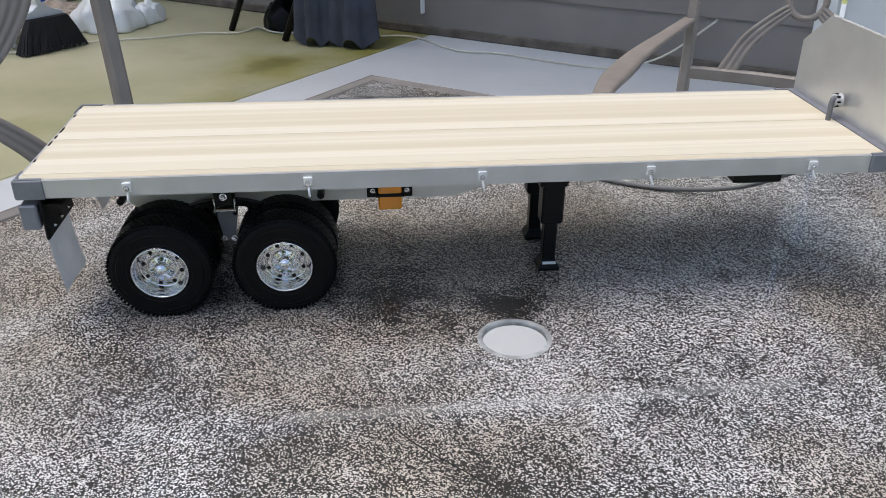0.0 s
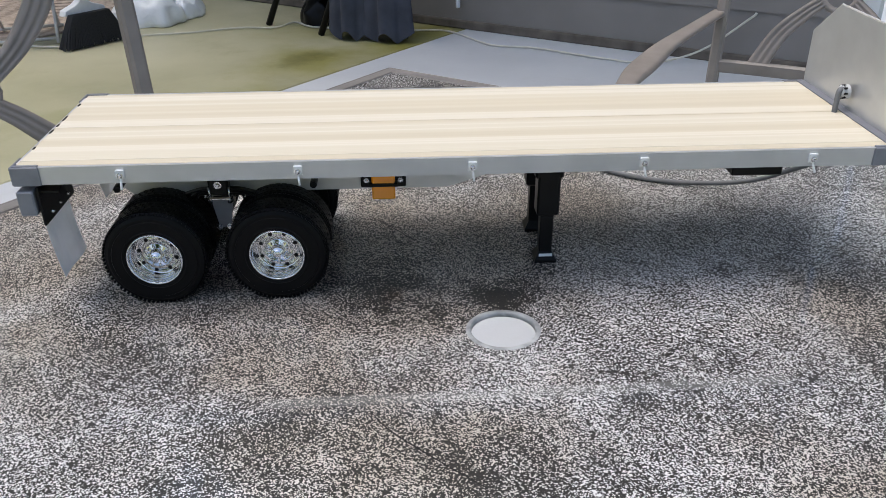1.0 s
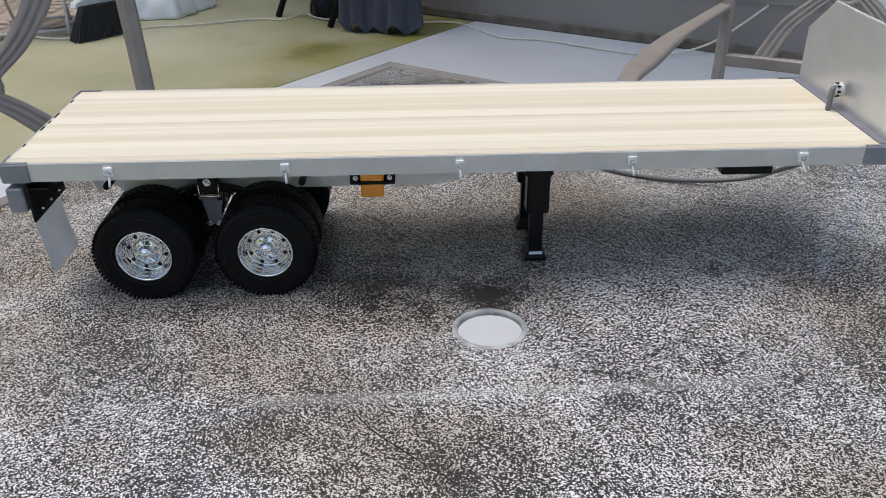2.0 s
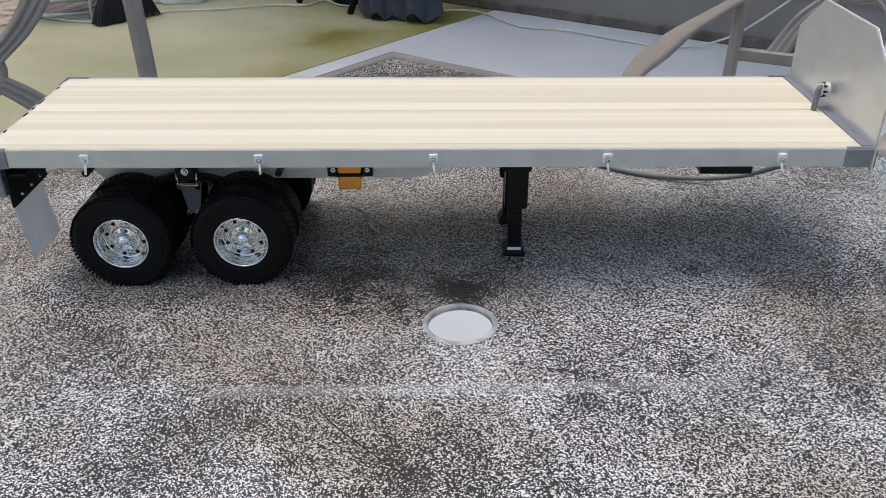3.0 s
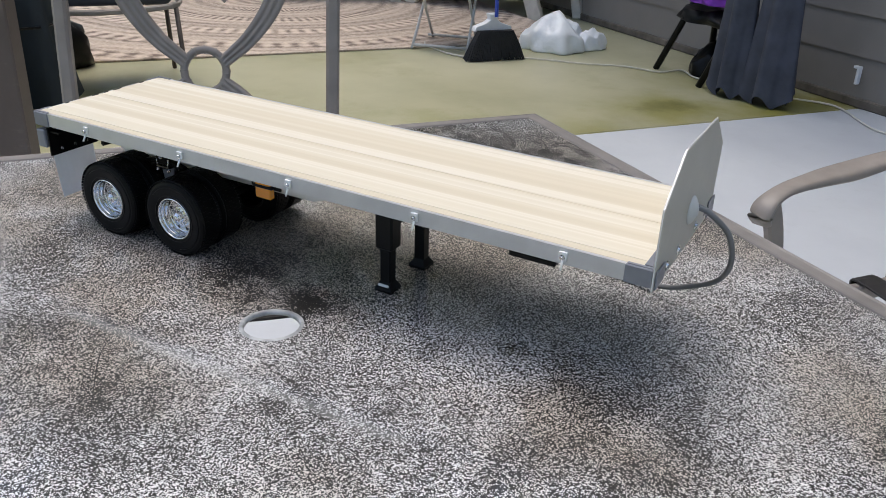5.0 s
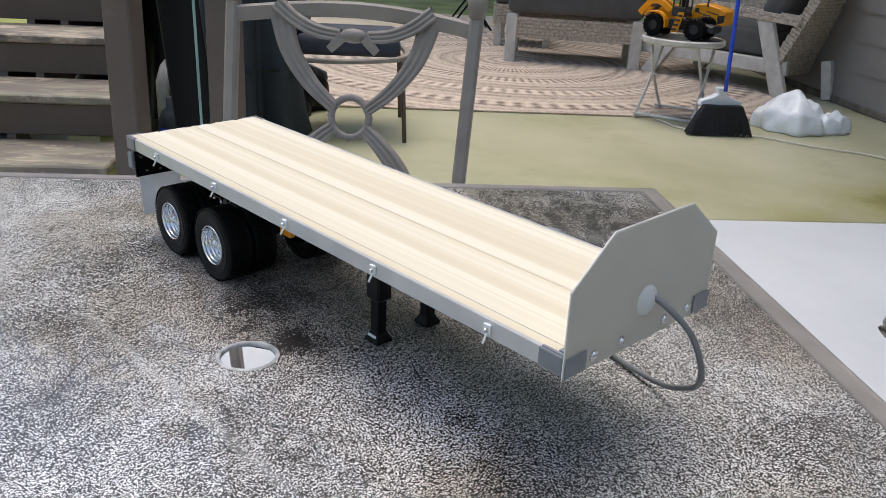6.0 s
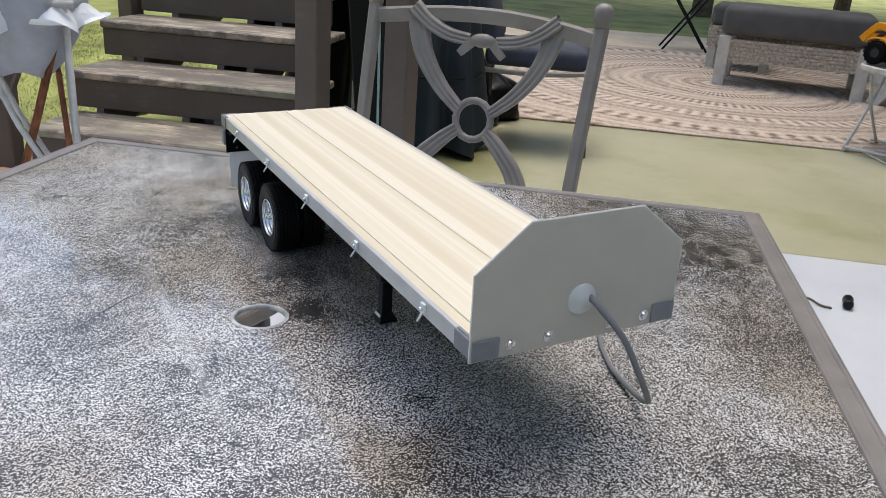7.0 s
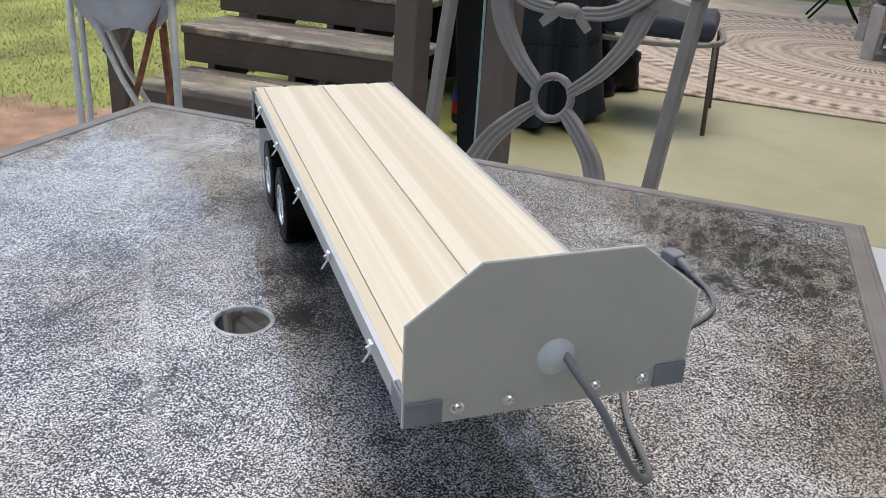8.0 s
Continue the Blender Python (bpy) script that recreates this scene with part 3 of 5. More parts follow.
def screw(bm, r, m):
    """A pan-head screw with a washer, its axis along z of m."""
    cyl(bm, r * 1.55, r * 1.55, 0.0006, m @ pose(0, 0, 0.0003), 14)
    cyl(bm, r, r * 0.72, 0.0016, m @ pose(0, 0, 0.0013), 14)
    mbox(bm, (r * 1.1, r * 0.22, 0.0005), m @ pose(0, 0, 0.0021))
    return bm


def side(s, x, y, z):
    """Axes whose z points out of the trailer's side s."""
    return pose(x, s * y, z, 90 if s < 0 else -90, 0, 0)


for s in (-1, 1):
    for k in range(5):
        x = -0.276 + k * 0.1412
        m = side(s, x, HW + 0.0002, DZ - 0.0075)
        bm = plate([(-0.0036, -0.0032), (0.0036, -0.0032), (0.0036, 0.0040), (0.0029, 0.0047), (-0.0029, 0.0047), (-0.0036, 0.0040)], 0.0026, m @ pose(0, 0, 0.0026), 0.0004)
        tie = part("tie_down", bm, PLATE, trailer, "bright metal tie-down plate")
        sc = bmesh.new()
        screw(sc, 0.0016, m @ pose(0, 0, 0.0026))
        part("screw", sc, STEEL, tie, smooth=False)
        pin = tube([(x, s * (HW + 0.0015), DZ - 0.0105), (x + 0.0010, s * (HW + 0.0070), DZ - 0.0178)], 0.0010, 8, 1)
        part("pin", pin, PLATE, tie, "polished steel pin", smooth=True)

# headboard
hb = [(-0.0955, -0.018), (-0.0955, 0.0515), (-0.0515, 0.0860), (0.0500, 0.0860), (0.0945, 0.0515), (0.0945, -0.018)]
hbm = plate([(x, y) for x, y in hb], 0.0018, None, 0.0002)
headboard = part("headboard", hbm, PANEL, trailer, "grey aluminium headboard with clipped corners", at=Matrix.Translation((X1 + 0.0036, 0, DZ)) @ Matrix(((0, 0, 1, 0), (1, 0, 0, 0), (0, 1, 0, 0), (0, 0, 0, 1))))
part("inner_face", plate([(x * 0.992, y * 0.992 + 0.0003) for x, y in hb[1:5]] + [(0.0937, 0.0005), (-0.0947, 0.0005)], 0.0003), ALU, headboard, "bare brushed aluminium inner face", at=pose(0, 0, -0.0019))
edge_line = [Vector((x, y, -0.0009)) for x, y in hb[:6]]
part("cut_edge", sweep(bmesh.new(), edge_line, rect(0.0017, 0.0008), (0, 0, 1)), PLATE, headboard, "bright cut metal edge")
part("base_angle", B((0.0085, 0.180, 0.0013), (X1 - 0.0025, 0, DZ + 0.0009), bevel=0.0003), ALU_DARK, trailer)
for y in (-0.062, -0.028, 0.030, 0.064):
    sc = bmesh.new()
    screw(sc, 0.0030, Matrix.Translation((X1 + 0.0037, y, DZ - 0.0085)) @ Matrix(((0, 0, 1, 0), (1, 0, 0, 0), (0, 1, 0, 0), (0, 0, 0, 1))))
    part("screw", sc, STEEL, trailer, "bright pan-head screw")
for s in (-1, 1):
    part("front_cap", B((0.0016, 0.0235, 0.0165), (X1 + 0.0047, s * (HW - 0.0112), DZ - 0.0085), bevel=0.0006), ALU_DARK, trailer, "dark grey corner cap plate")
gr = bmesh.new()
GM = Matrix.Translation((X1 + 0.0037, 0.0, DZ + 0.0175)) @ Matrix(((0, 0, 1, 0), (1, 0, 0, 0), (0, 1, 0, 0), (0, 0, 0, 1)))
lathe(gr, [(0.0001, 0.0060), (0.0036, 0.0060), (0.0050, 0.0052), (0.0090, 0.0036), (0.0118, 0.0018), (0.0128, 0.0006), (0.0128, 0.0)], 32, GM)
part("grommet", gr, GROMMET, trailer, "pale grey dome grommet", smooth=True)
kn = bmesh.new()
KM = Matrix.Translation((X1 - 0.002, 0.0, DZ + 0.018)) @ Matrix(((0, 0, -1, 0), (1, 0, 0, 0), (0, -1, 0, 0), (0, 0, 0, 1)))
lathe(kn, [(0.0001, 0.0080), (0.0045, 0.0078), (0.0060, 0.0068), (0.0062, 0.0056), (0.0052, 0.0052), (0.0052, 0.0042), (0.0062, 0.0038), (0.0062, 0.0020), (0.0068, 0.0012), (0.0068, 0)], 20, KM)
part("cable_gland", kn, GROMMET, trailer, "ribbed pale grey cable gland", smooth=True)
for i in range(8):
    part("gland_slot", mbox(bmesh.new(), (0.0022, 0.0016, 0.0034), KM @ pose(0, 0, 0, 0, 0, 45 * i) @ pose(0.0056, 0, 0.0047)), BLACK, trailer)
part("inner_cable", tube([(X1 - 0.006, -0.001, DZ + 0.0215), (X1 - 0.0115, -0.003, DZ + 0.0195), (X1 - 0.0125, -0.004, DZ + 0.009), (X1 - 0.0125, -0.004, DZ - 0.002)], 0.0025, 10), CABLE, trailer, smooth=True)

# chassis beams, with a taper towards the gooseneck
for s in (-1, 1):
    web = [(X0 + 0.01, 0.114), (X1 - 0.03, 0.114), (X1 - 0.03, 0.108), (0.078, 0.108), (-0.010, 0.079), (-0.288, 0.079), (-0.312, 0.099), (X0 + 0.01, 0.104)]
    part("chassis_beam", plate(web, 0.0016, pose(0, s * 0.0375, 0, 90, 0, 0)), ALU, trailer, "tapered aluminium chassis beam")
    for x0, x1, z in ((X0 + 0.01, X1 - 0.03, 0.1133), ):
        part("flange", B((x1 - x0, 0.012, 0.0014), ((x0 + x1) / 2, s * 0.0325, z)), ALU, trailer)
for i in range(7):
    part("cross_member", B((0.006, 0.110, 0.009), (-0.32 + i * 0.105, 0, 0.1085), bevel=0.0006), BLACK, trailer)
part("kingpin_plate", B((0.044, 0.150, 0.010), (0.2535, 0, 0.1035), bevel=0.001), BLACK, trailer)

# amber side markers on black brackets
for s in (-1, 1):
    lamp = part("side_marker", B((0.0400, 0.003, 0.0125), (-0.068, s * 0.0425, 0.0890), bevel=0.0008), BLACK, trailer, "dark bracket with an amber lamp")
    part("lens", B((0.0205, 0.008, 0.0240), (-0.068, s * 0.0455, 0.0850), bevel=0.0012), AMBER, lamp, "amber plastic lens")
    part("strap", B((0.0260, 0.0105, 0.0040), (-0.068, s * 0.0448, 0.0870), bevel=0.0008), BLACK, lamp)
    for dx in (-0.0150, 0.0150):
        sc = bmesh.new()
        screw(sc, 0.0015, side(s, -0.068 + dx, 0.0440, 0.0895))
        part("screw", sc, STEEL, lamp)

# wheels
TR, TW = 0.0440, 0.0300
tyre_bm = bmesh.new()
tp = [(0.0232, -TW / 2 + 0.003), (0.0245, -TW / 2 + 0.001), (0.0262, -TW / 2 + 0.0004), (0.0268, -TW / 2 + 0.0001), (0.0275, -TW / 2 + 0.0005), (0.033, -TW / 2), (0.0355, -TW / 2 - 0.0001), (0.0360, -TW / 2 + 0.0007), (0.0385, -TW / 2 + 0.0006), (0.0415, -TW / 2 + 0.002), (0.0432, -TW / 2 + 0.0042), (TR - 0.0006, -0.008), (TR - 0.0006, 0.008),
      (0.0432, TW / 2 - 0.0042), (0.0415, TW / 2 - 0.002), (0.0385, TW / 2 - 0.0006), (0.0360, TW / 2 - 0.0007), (0.0355, TW / 2 + 0.0001), (0.033, TW / 2), (0.0275, TW / 2 - 0.0005), (0.0268, TW / 2 - 0.0001), (0.0262, TW / 2 - 0.0004), (0.0245, TW / 2 - 0.001), (0.0232, TW / 2 - 0.003)]
lathe(tyre_bm, tp, 56)
for i in range(72):
    a = 2 * math.pi * i / 72
    for sgn in (-1, 1):
        mbox(tyre_bm, (0.0012, 0.0024, 0.0060), pose(0, 0, 0, 0, 0, math.degrees(a)) @ pose(0.0419, 0, sgn * (TW / 2 - 0.0038), 0, sgn * 30, 0))
for zc in (-0.0075, -0.0025, 0.0025, 0.0075):
    for i in range(48):
        a = 360 * (i + (0.5 if zc in (-0.0025, 0.0075) else 0)) / 48
        mbox(tyre_bm, (0.0012, 0.0044, 0.0043), pose(0, 0, 0, 0, 0, a) @ pose(TR - 0.0006, 0, zc))
bmesh.ops.recalc_face_normals(tyre_bm, faces=tyre_bm.faces)
tyre_mesh = bpy.data.meshes.new("tyre")
tyre_bm.to_mesh(tyre_mesh)
tyre_bm.free()
tyre_mesh.materials.append(RUBBER)
rim_bm = bmesh.new()
lathe(rim_bm, [(0.0238, 0.0134), (0.0238, 0.0146), (0.0229, 0.0152), (0.0223, 0.0144), (0.0219, 0.0118), (0.0221, 0.0110), (0.0213, 0.0102), (0.0209, 0.0078), (0.0211, 0.0070), (0.0203, 0.0060), (0.0197, 0.0032), (0.0190, 0.0012), (0.0180, 0.0016), (0.0160, 0.0026), (0.0138, 0.0030), (0.0125, 0.0026), (0.0118, 0.0030), (0.0114, 0.0046), (0.0106, 0.0052), (0.0066, 0.0052), (0.0060, 0.0058), (0.0057, 0.0098), (0.0050, 0.0108), (0.0040, 0.0110), (0.0037, 0.0122), (0.0022, 0.0130), (0.0001, 0.0132)], 40)
for p in rim_bm.faces:
    p.smooth = True
rim_mesh = bpy.data.meshes.new("rim")
rim_bm.to_mesh(rim_mesh)
rim_bm.free()
rim_mesh.materials.append(CHROME)
hole_bm = bmesh.new()
cyl(hole_bm, 0.0018, 0.0018, 0.0012, None, 14)
hole_mesh = bpy.data.meshes.new("hand_hole")
hole_bm.to_mesh(hole_mesh)
hole_bm.free()
hole_mesh.materials.append(BLACK)
nut_bm = bmesh.new()
cyl(nut_bm, 0.0010, 0.0008, 0.0022, None, 6)
nut_mesh = bpy.data.meshes.new("lug_nut")
nut_bm.to_mesh(nut_mesh)
nut_bm.free()
nut_mesh.materials.append(CHROME)
for x in (-0.2635, -0.1600):
    for s in (-1, 1):
        zc = TR - 0.0004 + rest(x, s * 0.055)
        for k, yc in enumerate((0.0765, 0.0430)):
            wheel = new("wheel", tyre_mesh)
            wheel.parent = trailer
            wheel.matrix_basis = side(s, x, yc, zc) @ pose(0, 0, 0, 0, 0, 17 * k + (9 if x < -0.2 else 0))
            wheel["label"] = "dual tyre with a chrome rim" if k == 0 else "inner dual tyre"
            if k == 0:
                for me, count, r, z in ((rim_mesh, 1, 0, 0), (hole_mesh, 8, 0.0158, 0.0024), (nut_mesh, 10, 0.0087, 0.0060)):
                    for i in range(count):
                        a = 2 * math.pi * (i + 0.5) / count
                        o = new(me.name, me)
                        o.parent = wheel
                        o.matrix_basis = pose(r * math.cos(a), r * math.sin(a), z)
    part("axle", cyl(bmesh.new(), 0.005, 0.005, 0.15, pose(x, 0, TR + rest(x, 0), 90), 12), BLACK, trailer)

# suspension between the wheels
for s in (-1, 1):
    hanger = part("spring_hanger", B((0.0175, 0.011, 0.022), (-0.2105, s * 0.0485, 0.0940), bevel=0.0018), BLACK, trailer, "black plastic spring hanger")
    part("bridge", B((0.0205, 0.010, 0.0028), (-0.2105, s * 0.0490, 0.0795), bevel=0.001), CHROME, hanger, "bright axle bridge")
    for dx in (-0.0085, 0.0085):
        part("u_bolt", cyl(bmesh.new(), 0.0012, 0.0012, 0.013, pose(-0.2105 + dx, s * 0.0520, 0.0835), 8), STEEL, hanger, smooth=True)
        part("bolt_nut", cyl(bmesh.new(), 0.0022, 0.0022, 0.0024, pose(-0.2105 + dx, s * 0.0520, 0.0765), 6), STEEL, hanger)
    part("link", plate([(-0.010, 0), (0.010, 0), (0.005, -0.030), (-0.005, -0.030)], 0.0016, pose(-0.2105, s * 0.045, 0.078, 90, 0, 0)), ALU_DARK, hanger)
    for dx, dz, r in ((0, 0.093, 0.0022), (-0.0045, 0.050, 0.0018), (0.0045, 0.050, 0.0018), (-0.019, 0.1005, 0.0018), (0.019, 0.1005, 0.0018)):
        sc = bmesh.new()
        screw(sc, r, side(s, -0.2105 + dx, 0.0545 if dx == 0 else (0.0472 if dz < 0.06 else 0.0390), dz))
        part("screw", sc, STEEL, hanger)
    for dx in (-1, 1):
        spring = bmesh.new()
        for j in range(3):
            sweep(spring, smooth_line([(-0.2105 + dx * 0.008, s * 0.0480, 0.0875 - j * 0.0022), (-0.2105 + dx * 0.018, s * 0.0480, 0.0865 - j * 0.0022), (-0.2105 + dx * (0.030 - j * 0.005), s * 0.0480, 0.0830 - j * 0.0022)], 5), rect(0.0065, 0.0014), (0, 0, 1))
        part("leaf_spring", spring, BLACK, trailer, smooth=False)
        # end shackles that stick out above the tyres
        x = -0.2105 + dx * 0.083
        sh = bmesh.new()
        cyl(sh, 0.0032, 0.0032, 0.022, pose(x, s * 0.050, 0.0945, 90), 12)
        part("shackle_pin", sh, BLACK, trailer)
        part("shackle_ring", lathe(bmesh.new(), [(0.0012, 0), (0.0030, 0), (0.0030, 0.002), (0.0012, 0.002)], 14, side(s, x, 0.0605, 0.0945)), BLACK, trailer)

# rear end: light bar channel, brackets and mud flaps
for s in (-1, 1):
    bar = part("rear_bar", B((0.0135, 0.046, 0.0215), (-0.3545, s * 0.0740, 0.0985), bevel=0.0012), ALU_DARK, trailer, "grey end of the rear light bar")
    part("bar_face", B((0.0015, 0.036, 0.015), (-0.3618, s * 0.0740, 0.0985)), BLACK, bar)
    arm = part("flap_bracket", B((0.0022, 0.066, 0.034), (-0.3445, s * 0.062, 0.0950), bevel=0.0004), BLACK, trailer, "black flap bracket")
    part("bracket_foot", B((0.016, 0.060, 0.0020), (-0.3370, s * 0.062, 0.1070)), BLACK, arm)
    for yy in (0.044, 0.062, 0.080):
        for zz in (0.0845, 0.1035):
            sc = bmesh.new()
            screw(sc, 0.0013, pose(-0.3433, s * yy, zz, 0, 90, 0))
            part("screw", sc, STEEL, arm)
    fl = bmesh.new()
    nx, nz = 7, 8
    grid = [[fl.verts.new((-0.3472 + 0.006 * (j / nz) ** 2 + 0.0008 * math.sin(i), s * (0.0345 + 0.056 * i / nx), 0.086 - (0.060 if s < 0 else 0.042) * j / nz)) for i in range(nx + 1)] for j in range(nz + 1)]
    for j in range(nz):
        for i in range(nx):
            fl.faces.new((grid[j][i], grid[j][i + 1], grid[j + 1][i + 1], grid[j + 1][i]))
    bmesh.ops.solidify(fl, geom=list(fl.faces), thickness=0.0012)
    part("mud_flap", fl, FLAP, trailer, "pale grey plastic mud flap", smooth=False)
part("rear_beam", B((0.010, 0.110, 0.014), (-0.345, 0, 0.101), bevel=0.001), BLACK, trailer)

# landing gear
for s in (-1, 1):
    x = 0.0805
    jack = part("landing_leg", B((0.0205, 0.0185, 0.066), (x, s * 0.034, 0.0820), bevel=0.0018), BLACK, trailer, "black landing leg with a foot plate")
    part("gear_box", B((0.026, 0.012, 0.026), (x, s * 0.037, 0.0985), bevel=0.002), BLACK, jack)
    part("inner_leg", B((0.0122, 0.0118, 0.060), (x, s * 0.034, 0.0330), bevel=0.0008), BLACK, jack)
    foot = bmesh.new()
    lathe(foot, [(0.0001, 0.0125), (0.0078, 0.0115), (0.0132, 0.0045), (0.0142, 0.0035), (0.0142, 0.0005), (0.0001, 0.0005)], 4, pose(x, s * 0.034, rest(x, s * 0.034), 0, 0, 45))
    part("foot", foot, BLACK, jack)
    # thin pale strip on the foot's sloping side
    part("foot_face", B((0.0125, 0.0008, 0.0026), (x, s * 0.0427, 0.0077 + rest(x, s * 0.05)), (28 * s, 0, 0)), ALU, jack, "bright foot edge")
    for dz in (0.0935, 0.108):
        for dx in (-0.0125, 0.0125):
            sc = bmesh.new()
            screw(sc, 0.0013, side(s, x + dx, 0.0335, dz))
            part("screw", sc, STEEL, jack)
part("leg_brace", B((0.012, 0.072, 0.006), (0.0805, 0, 0.074), bevel=0.001), BLACK, trailer)

# the cable that loops out of the headboard and ends in a plug on the table
cable = empty("power_cable", pose(0, 0, 0), "grey rubber cable looping from the headboard to the tabletop", "cable")
line = [(0.474, 0.7315, 0.867), (0.486, 0.734, 0.862), (0.502, 0.747, 0.842), (0.506, 0.764, 0.811), (0.496, 0.786, 0.781), (0.470, 0.813, 0.755), (0.428, 0.840, 0.7310), (0.360, 0.862, 0.7235), (0.300, 0.895, 0.7235),
        (0.252, 0.955, 0.7235), (0.232, 1.010, 0.7235), (0.205, 1.052, 0.7235), (0.165, 1.072, 0.7235), (0.125, 1.076, 0.7240)]
part("cord", tube(line, 0.0027, 10, 8), CABLE, cable, smooth=True)
pl = bmesh.new()
sweep(pl, smooth_line([(0.127, 1.0765, 0.724), (0.112, 1.0772, 0.726), (0.100, 1.0760, 0.728)], 4), circle(0.0052, 10), (0, 0, 1), scale=lambda k: 0.75 + 0.5 * k)
part("strain_relief", pl, CABLE, cable, smooth=True)
part("plug", B((0.024, 0.020, 0.015), (0.088, 1.074, 0.7285), (0, 0, 12), bevel=0.003, seg=2), ALU_DARK, cable, "dark grey plug head")

# ---- patio chairs ----


def patio_chair(m, label, arm_z):
    """A cast patio chair; its front is +y, its base z 0."""
    ch = empty("patio_chair", m, label, "chair", "patio chairs round the table")
    W = 0.253

    def back(x, z):
        """The back's plane: leans back with height and bows out in the middle."""
        k = (z - 0.42) / 0.55
        return -0.255 - 0.10 * k + 0.03 * k * (1 - k) - 0.039 * (1 - (x / W) ** 2) * min(1.0, max(0.0, k * 2.5))

    def P(x, z, off=0.0):
        return Vector((x, back(x, z) + off, z))

    for s in (-1, 1):
        post = bmesh.new()
        sweep(post, smooth_line([(s * (W - 0.015), -0.30, 0.0), (s * (W - 0.012), -0.265, 0.22)] + [tuple(P(s * (W - 0.012 + 0.012 * (z - 0.42) / 0.55), z)) for z in (0.42, 0.6, 0.78, 0.965)], 5), rect(0.026, 0.026), (0, 1, 0))
        pst = part("back_post", post, FRAME_METAL, ch)
        fin = bmesh.new()
        lathe(fin, [(0.0001, 0.047), (0.011, 0.045), (0.0185, 0.037), (0.0200, 0.030), (0.0195, 0.014), (0.0165, 0.010), (0.0165, 0.0), (0.0001, 0.0)], 8, Matrix.Translation(P(s * W, 0.96)))
        part("finial", fin, FRAME_METAL, pst, smooth=True)
        front = [(s * 0.262, 0.285, 0.0), (s * 0.257, 0.26, 0.22), (s * 0.252, 0.255, 0.38), (s * 0.246, 0.285, 0.53), (s * 0.238, 0.325, 0.626)]
        part("front_leg", sweep(bmesh.new(), smooth_line(front, 5), rect(0.034, 0.020), (1, 0, 0)), FRAME_METAL, ch)
        arm = [tuple(P(s * W, arm_z, 0.0)), (s * 0.258, -0.16, arm_z * 0.8 + 0.128), (s * 0.272, -0.02, arm_z * 0.4 + 0.383), (s * 0.273, 0.10, 0.638), (s * 0.258, 0.20, 0.636), (s * 0.238, 0.29, 0.634), (s * 0.224, 0.340, 0.622), (s * 0.221, 0.356, 0.600), (s * 0.224, 0.346, 0.584)]
        part("armrest", sweep(bmesh.new(), smooth_line(arm, 6), rect(0.040, 0.015, 0.3), (0, 0.05, 1), scale=lambda k: 0.85 + 0.55 * math.exp(-((k - 0.38) / 0.16) ** 2) + 0.25 * math.exp(-((k - 0.85) / 0.12) ** 2)), FRAME_METAL, ch, smooth=True)
    # rails
    part("top_rail", sweep(bmesh.new(), [P(-W + 2 * W * i / 12, 0.935 + 0.02 * math.sin(math.pi * i / 12)) for i in range(13)], rect(0.020, 0.032), (0, 0, 1)), FRAME_METAL, ch)
    part("lower_rail", sweep(bmesh.new(), [P(-W + 2 * W * i / 12, 0.56 ) for i in range(13)], rect(0.020, 0.030), (0, 0, 1)), FRAME_METAL, ch)
    part("seat_back_rail", sweep(bmesh.new(), [P(-W + 2 * W * i / 8, 0.40) for i in range(9)], rect(0.022, 0.034), (0, 0, 1)), FRAME_METAL, ch)
    for s in (-1, 1):
        part("seat_side_rail", sweep(bmesh.new(), smooth_line([(s * (W - 0.01), -0.25, 0.40), (s * 0.246, 0.0, 0.385), (s * 0.252, 0.25, 0.39)], 5), rect(0.022, 0.034), (0, 0, 1)), FRAME_METAL, ch)
    part("seat_front_rail", sweep(bmesh.new(), smooth_line([(-0.252, 0.25, 0.39), (0, 0.275, 0.385), (0.252, 0.25, 0.39)], 5), rect(0.022, 0.034), (0, 0, 1)), FRAME_METAL, ch)
    for y in (-0.19, -0.09, 0.01):
        st = bmesh.new()
        sweep(st, smooth_line([(-0.262, y, 0.372), (-0.264, y, 0.392), (-0.250, y, 0.408), (-0.12, y, 0.395), (0, y, 0.390), (0.12, y, 0.395), (0.250, y, 0.408), (0.264, y, 0.392), (0.262, y, 0.372)], 4), rect(0.056, 0.005), lambda i: Vector((0, 1e-3, 1)) if 8 <= i <= 24 else Vector((-1 if i < 8 else 1, 0, 0.4)))
        part("seat_strap", st, STRAP, ch, "dark vinyl seat strap")
    # ring and drapery bands of the back
    cx, cz, R = 0.0, 0.742, 0.0405
    ringline = [P(cx + R * math.cos(2 * math.pi * i / 32), cz + R * math.sin(2 * math.pi * i / 32)) for i in range(32)]
    bm = bmesh.new()
    sweep(bm, ringline, circle(0.0078, 10), (0, 1, 0), closed=True)
    part("back_ring", bm, FRAME_METAL, ch, smooth=True)
    for i in range(12):
        a = 2 * math.pi * i / 12
        bm = bmesh.new()
        sweep(bm, [P(cx + (R + 0.0078 * math.cos(b)) * math.cos(a + 0.1 * math.sin(b)), cz + (R + 0.0078 * math.cos(b)) * math.sin(a + 0.1 * math.sin(b)), 0.0078 * math.sin(b)) for b in [2 * math.pi * k / 10 for k in range(10)]], circle(0.0011, 5), (0, 1, 0.01), closed=True)
        part("ring_binding", bm, FRAME_METAL, ch, smooth=True)

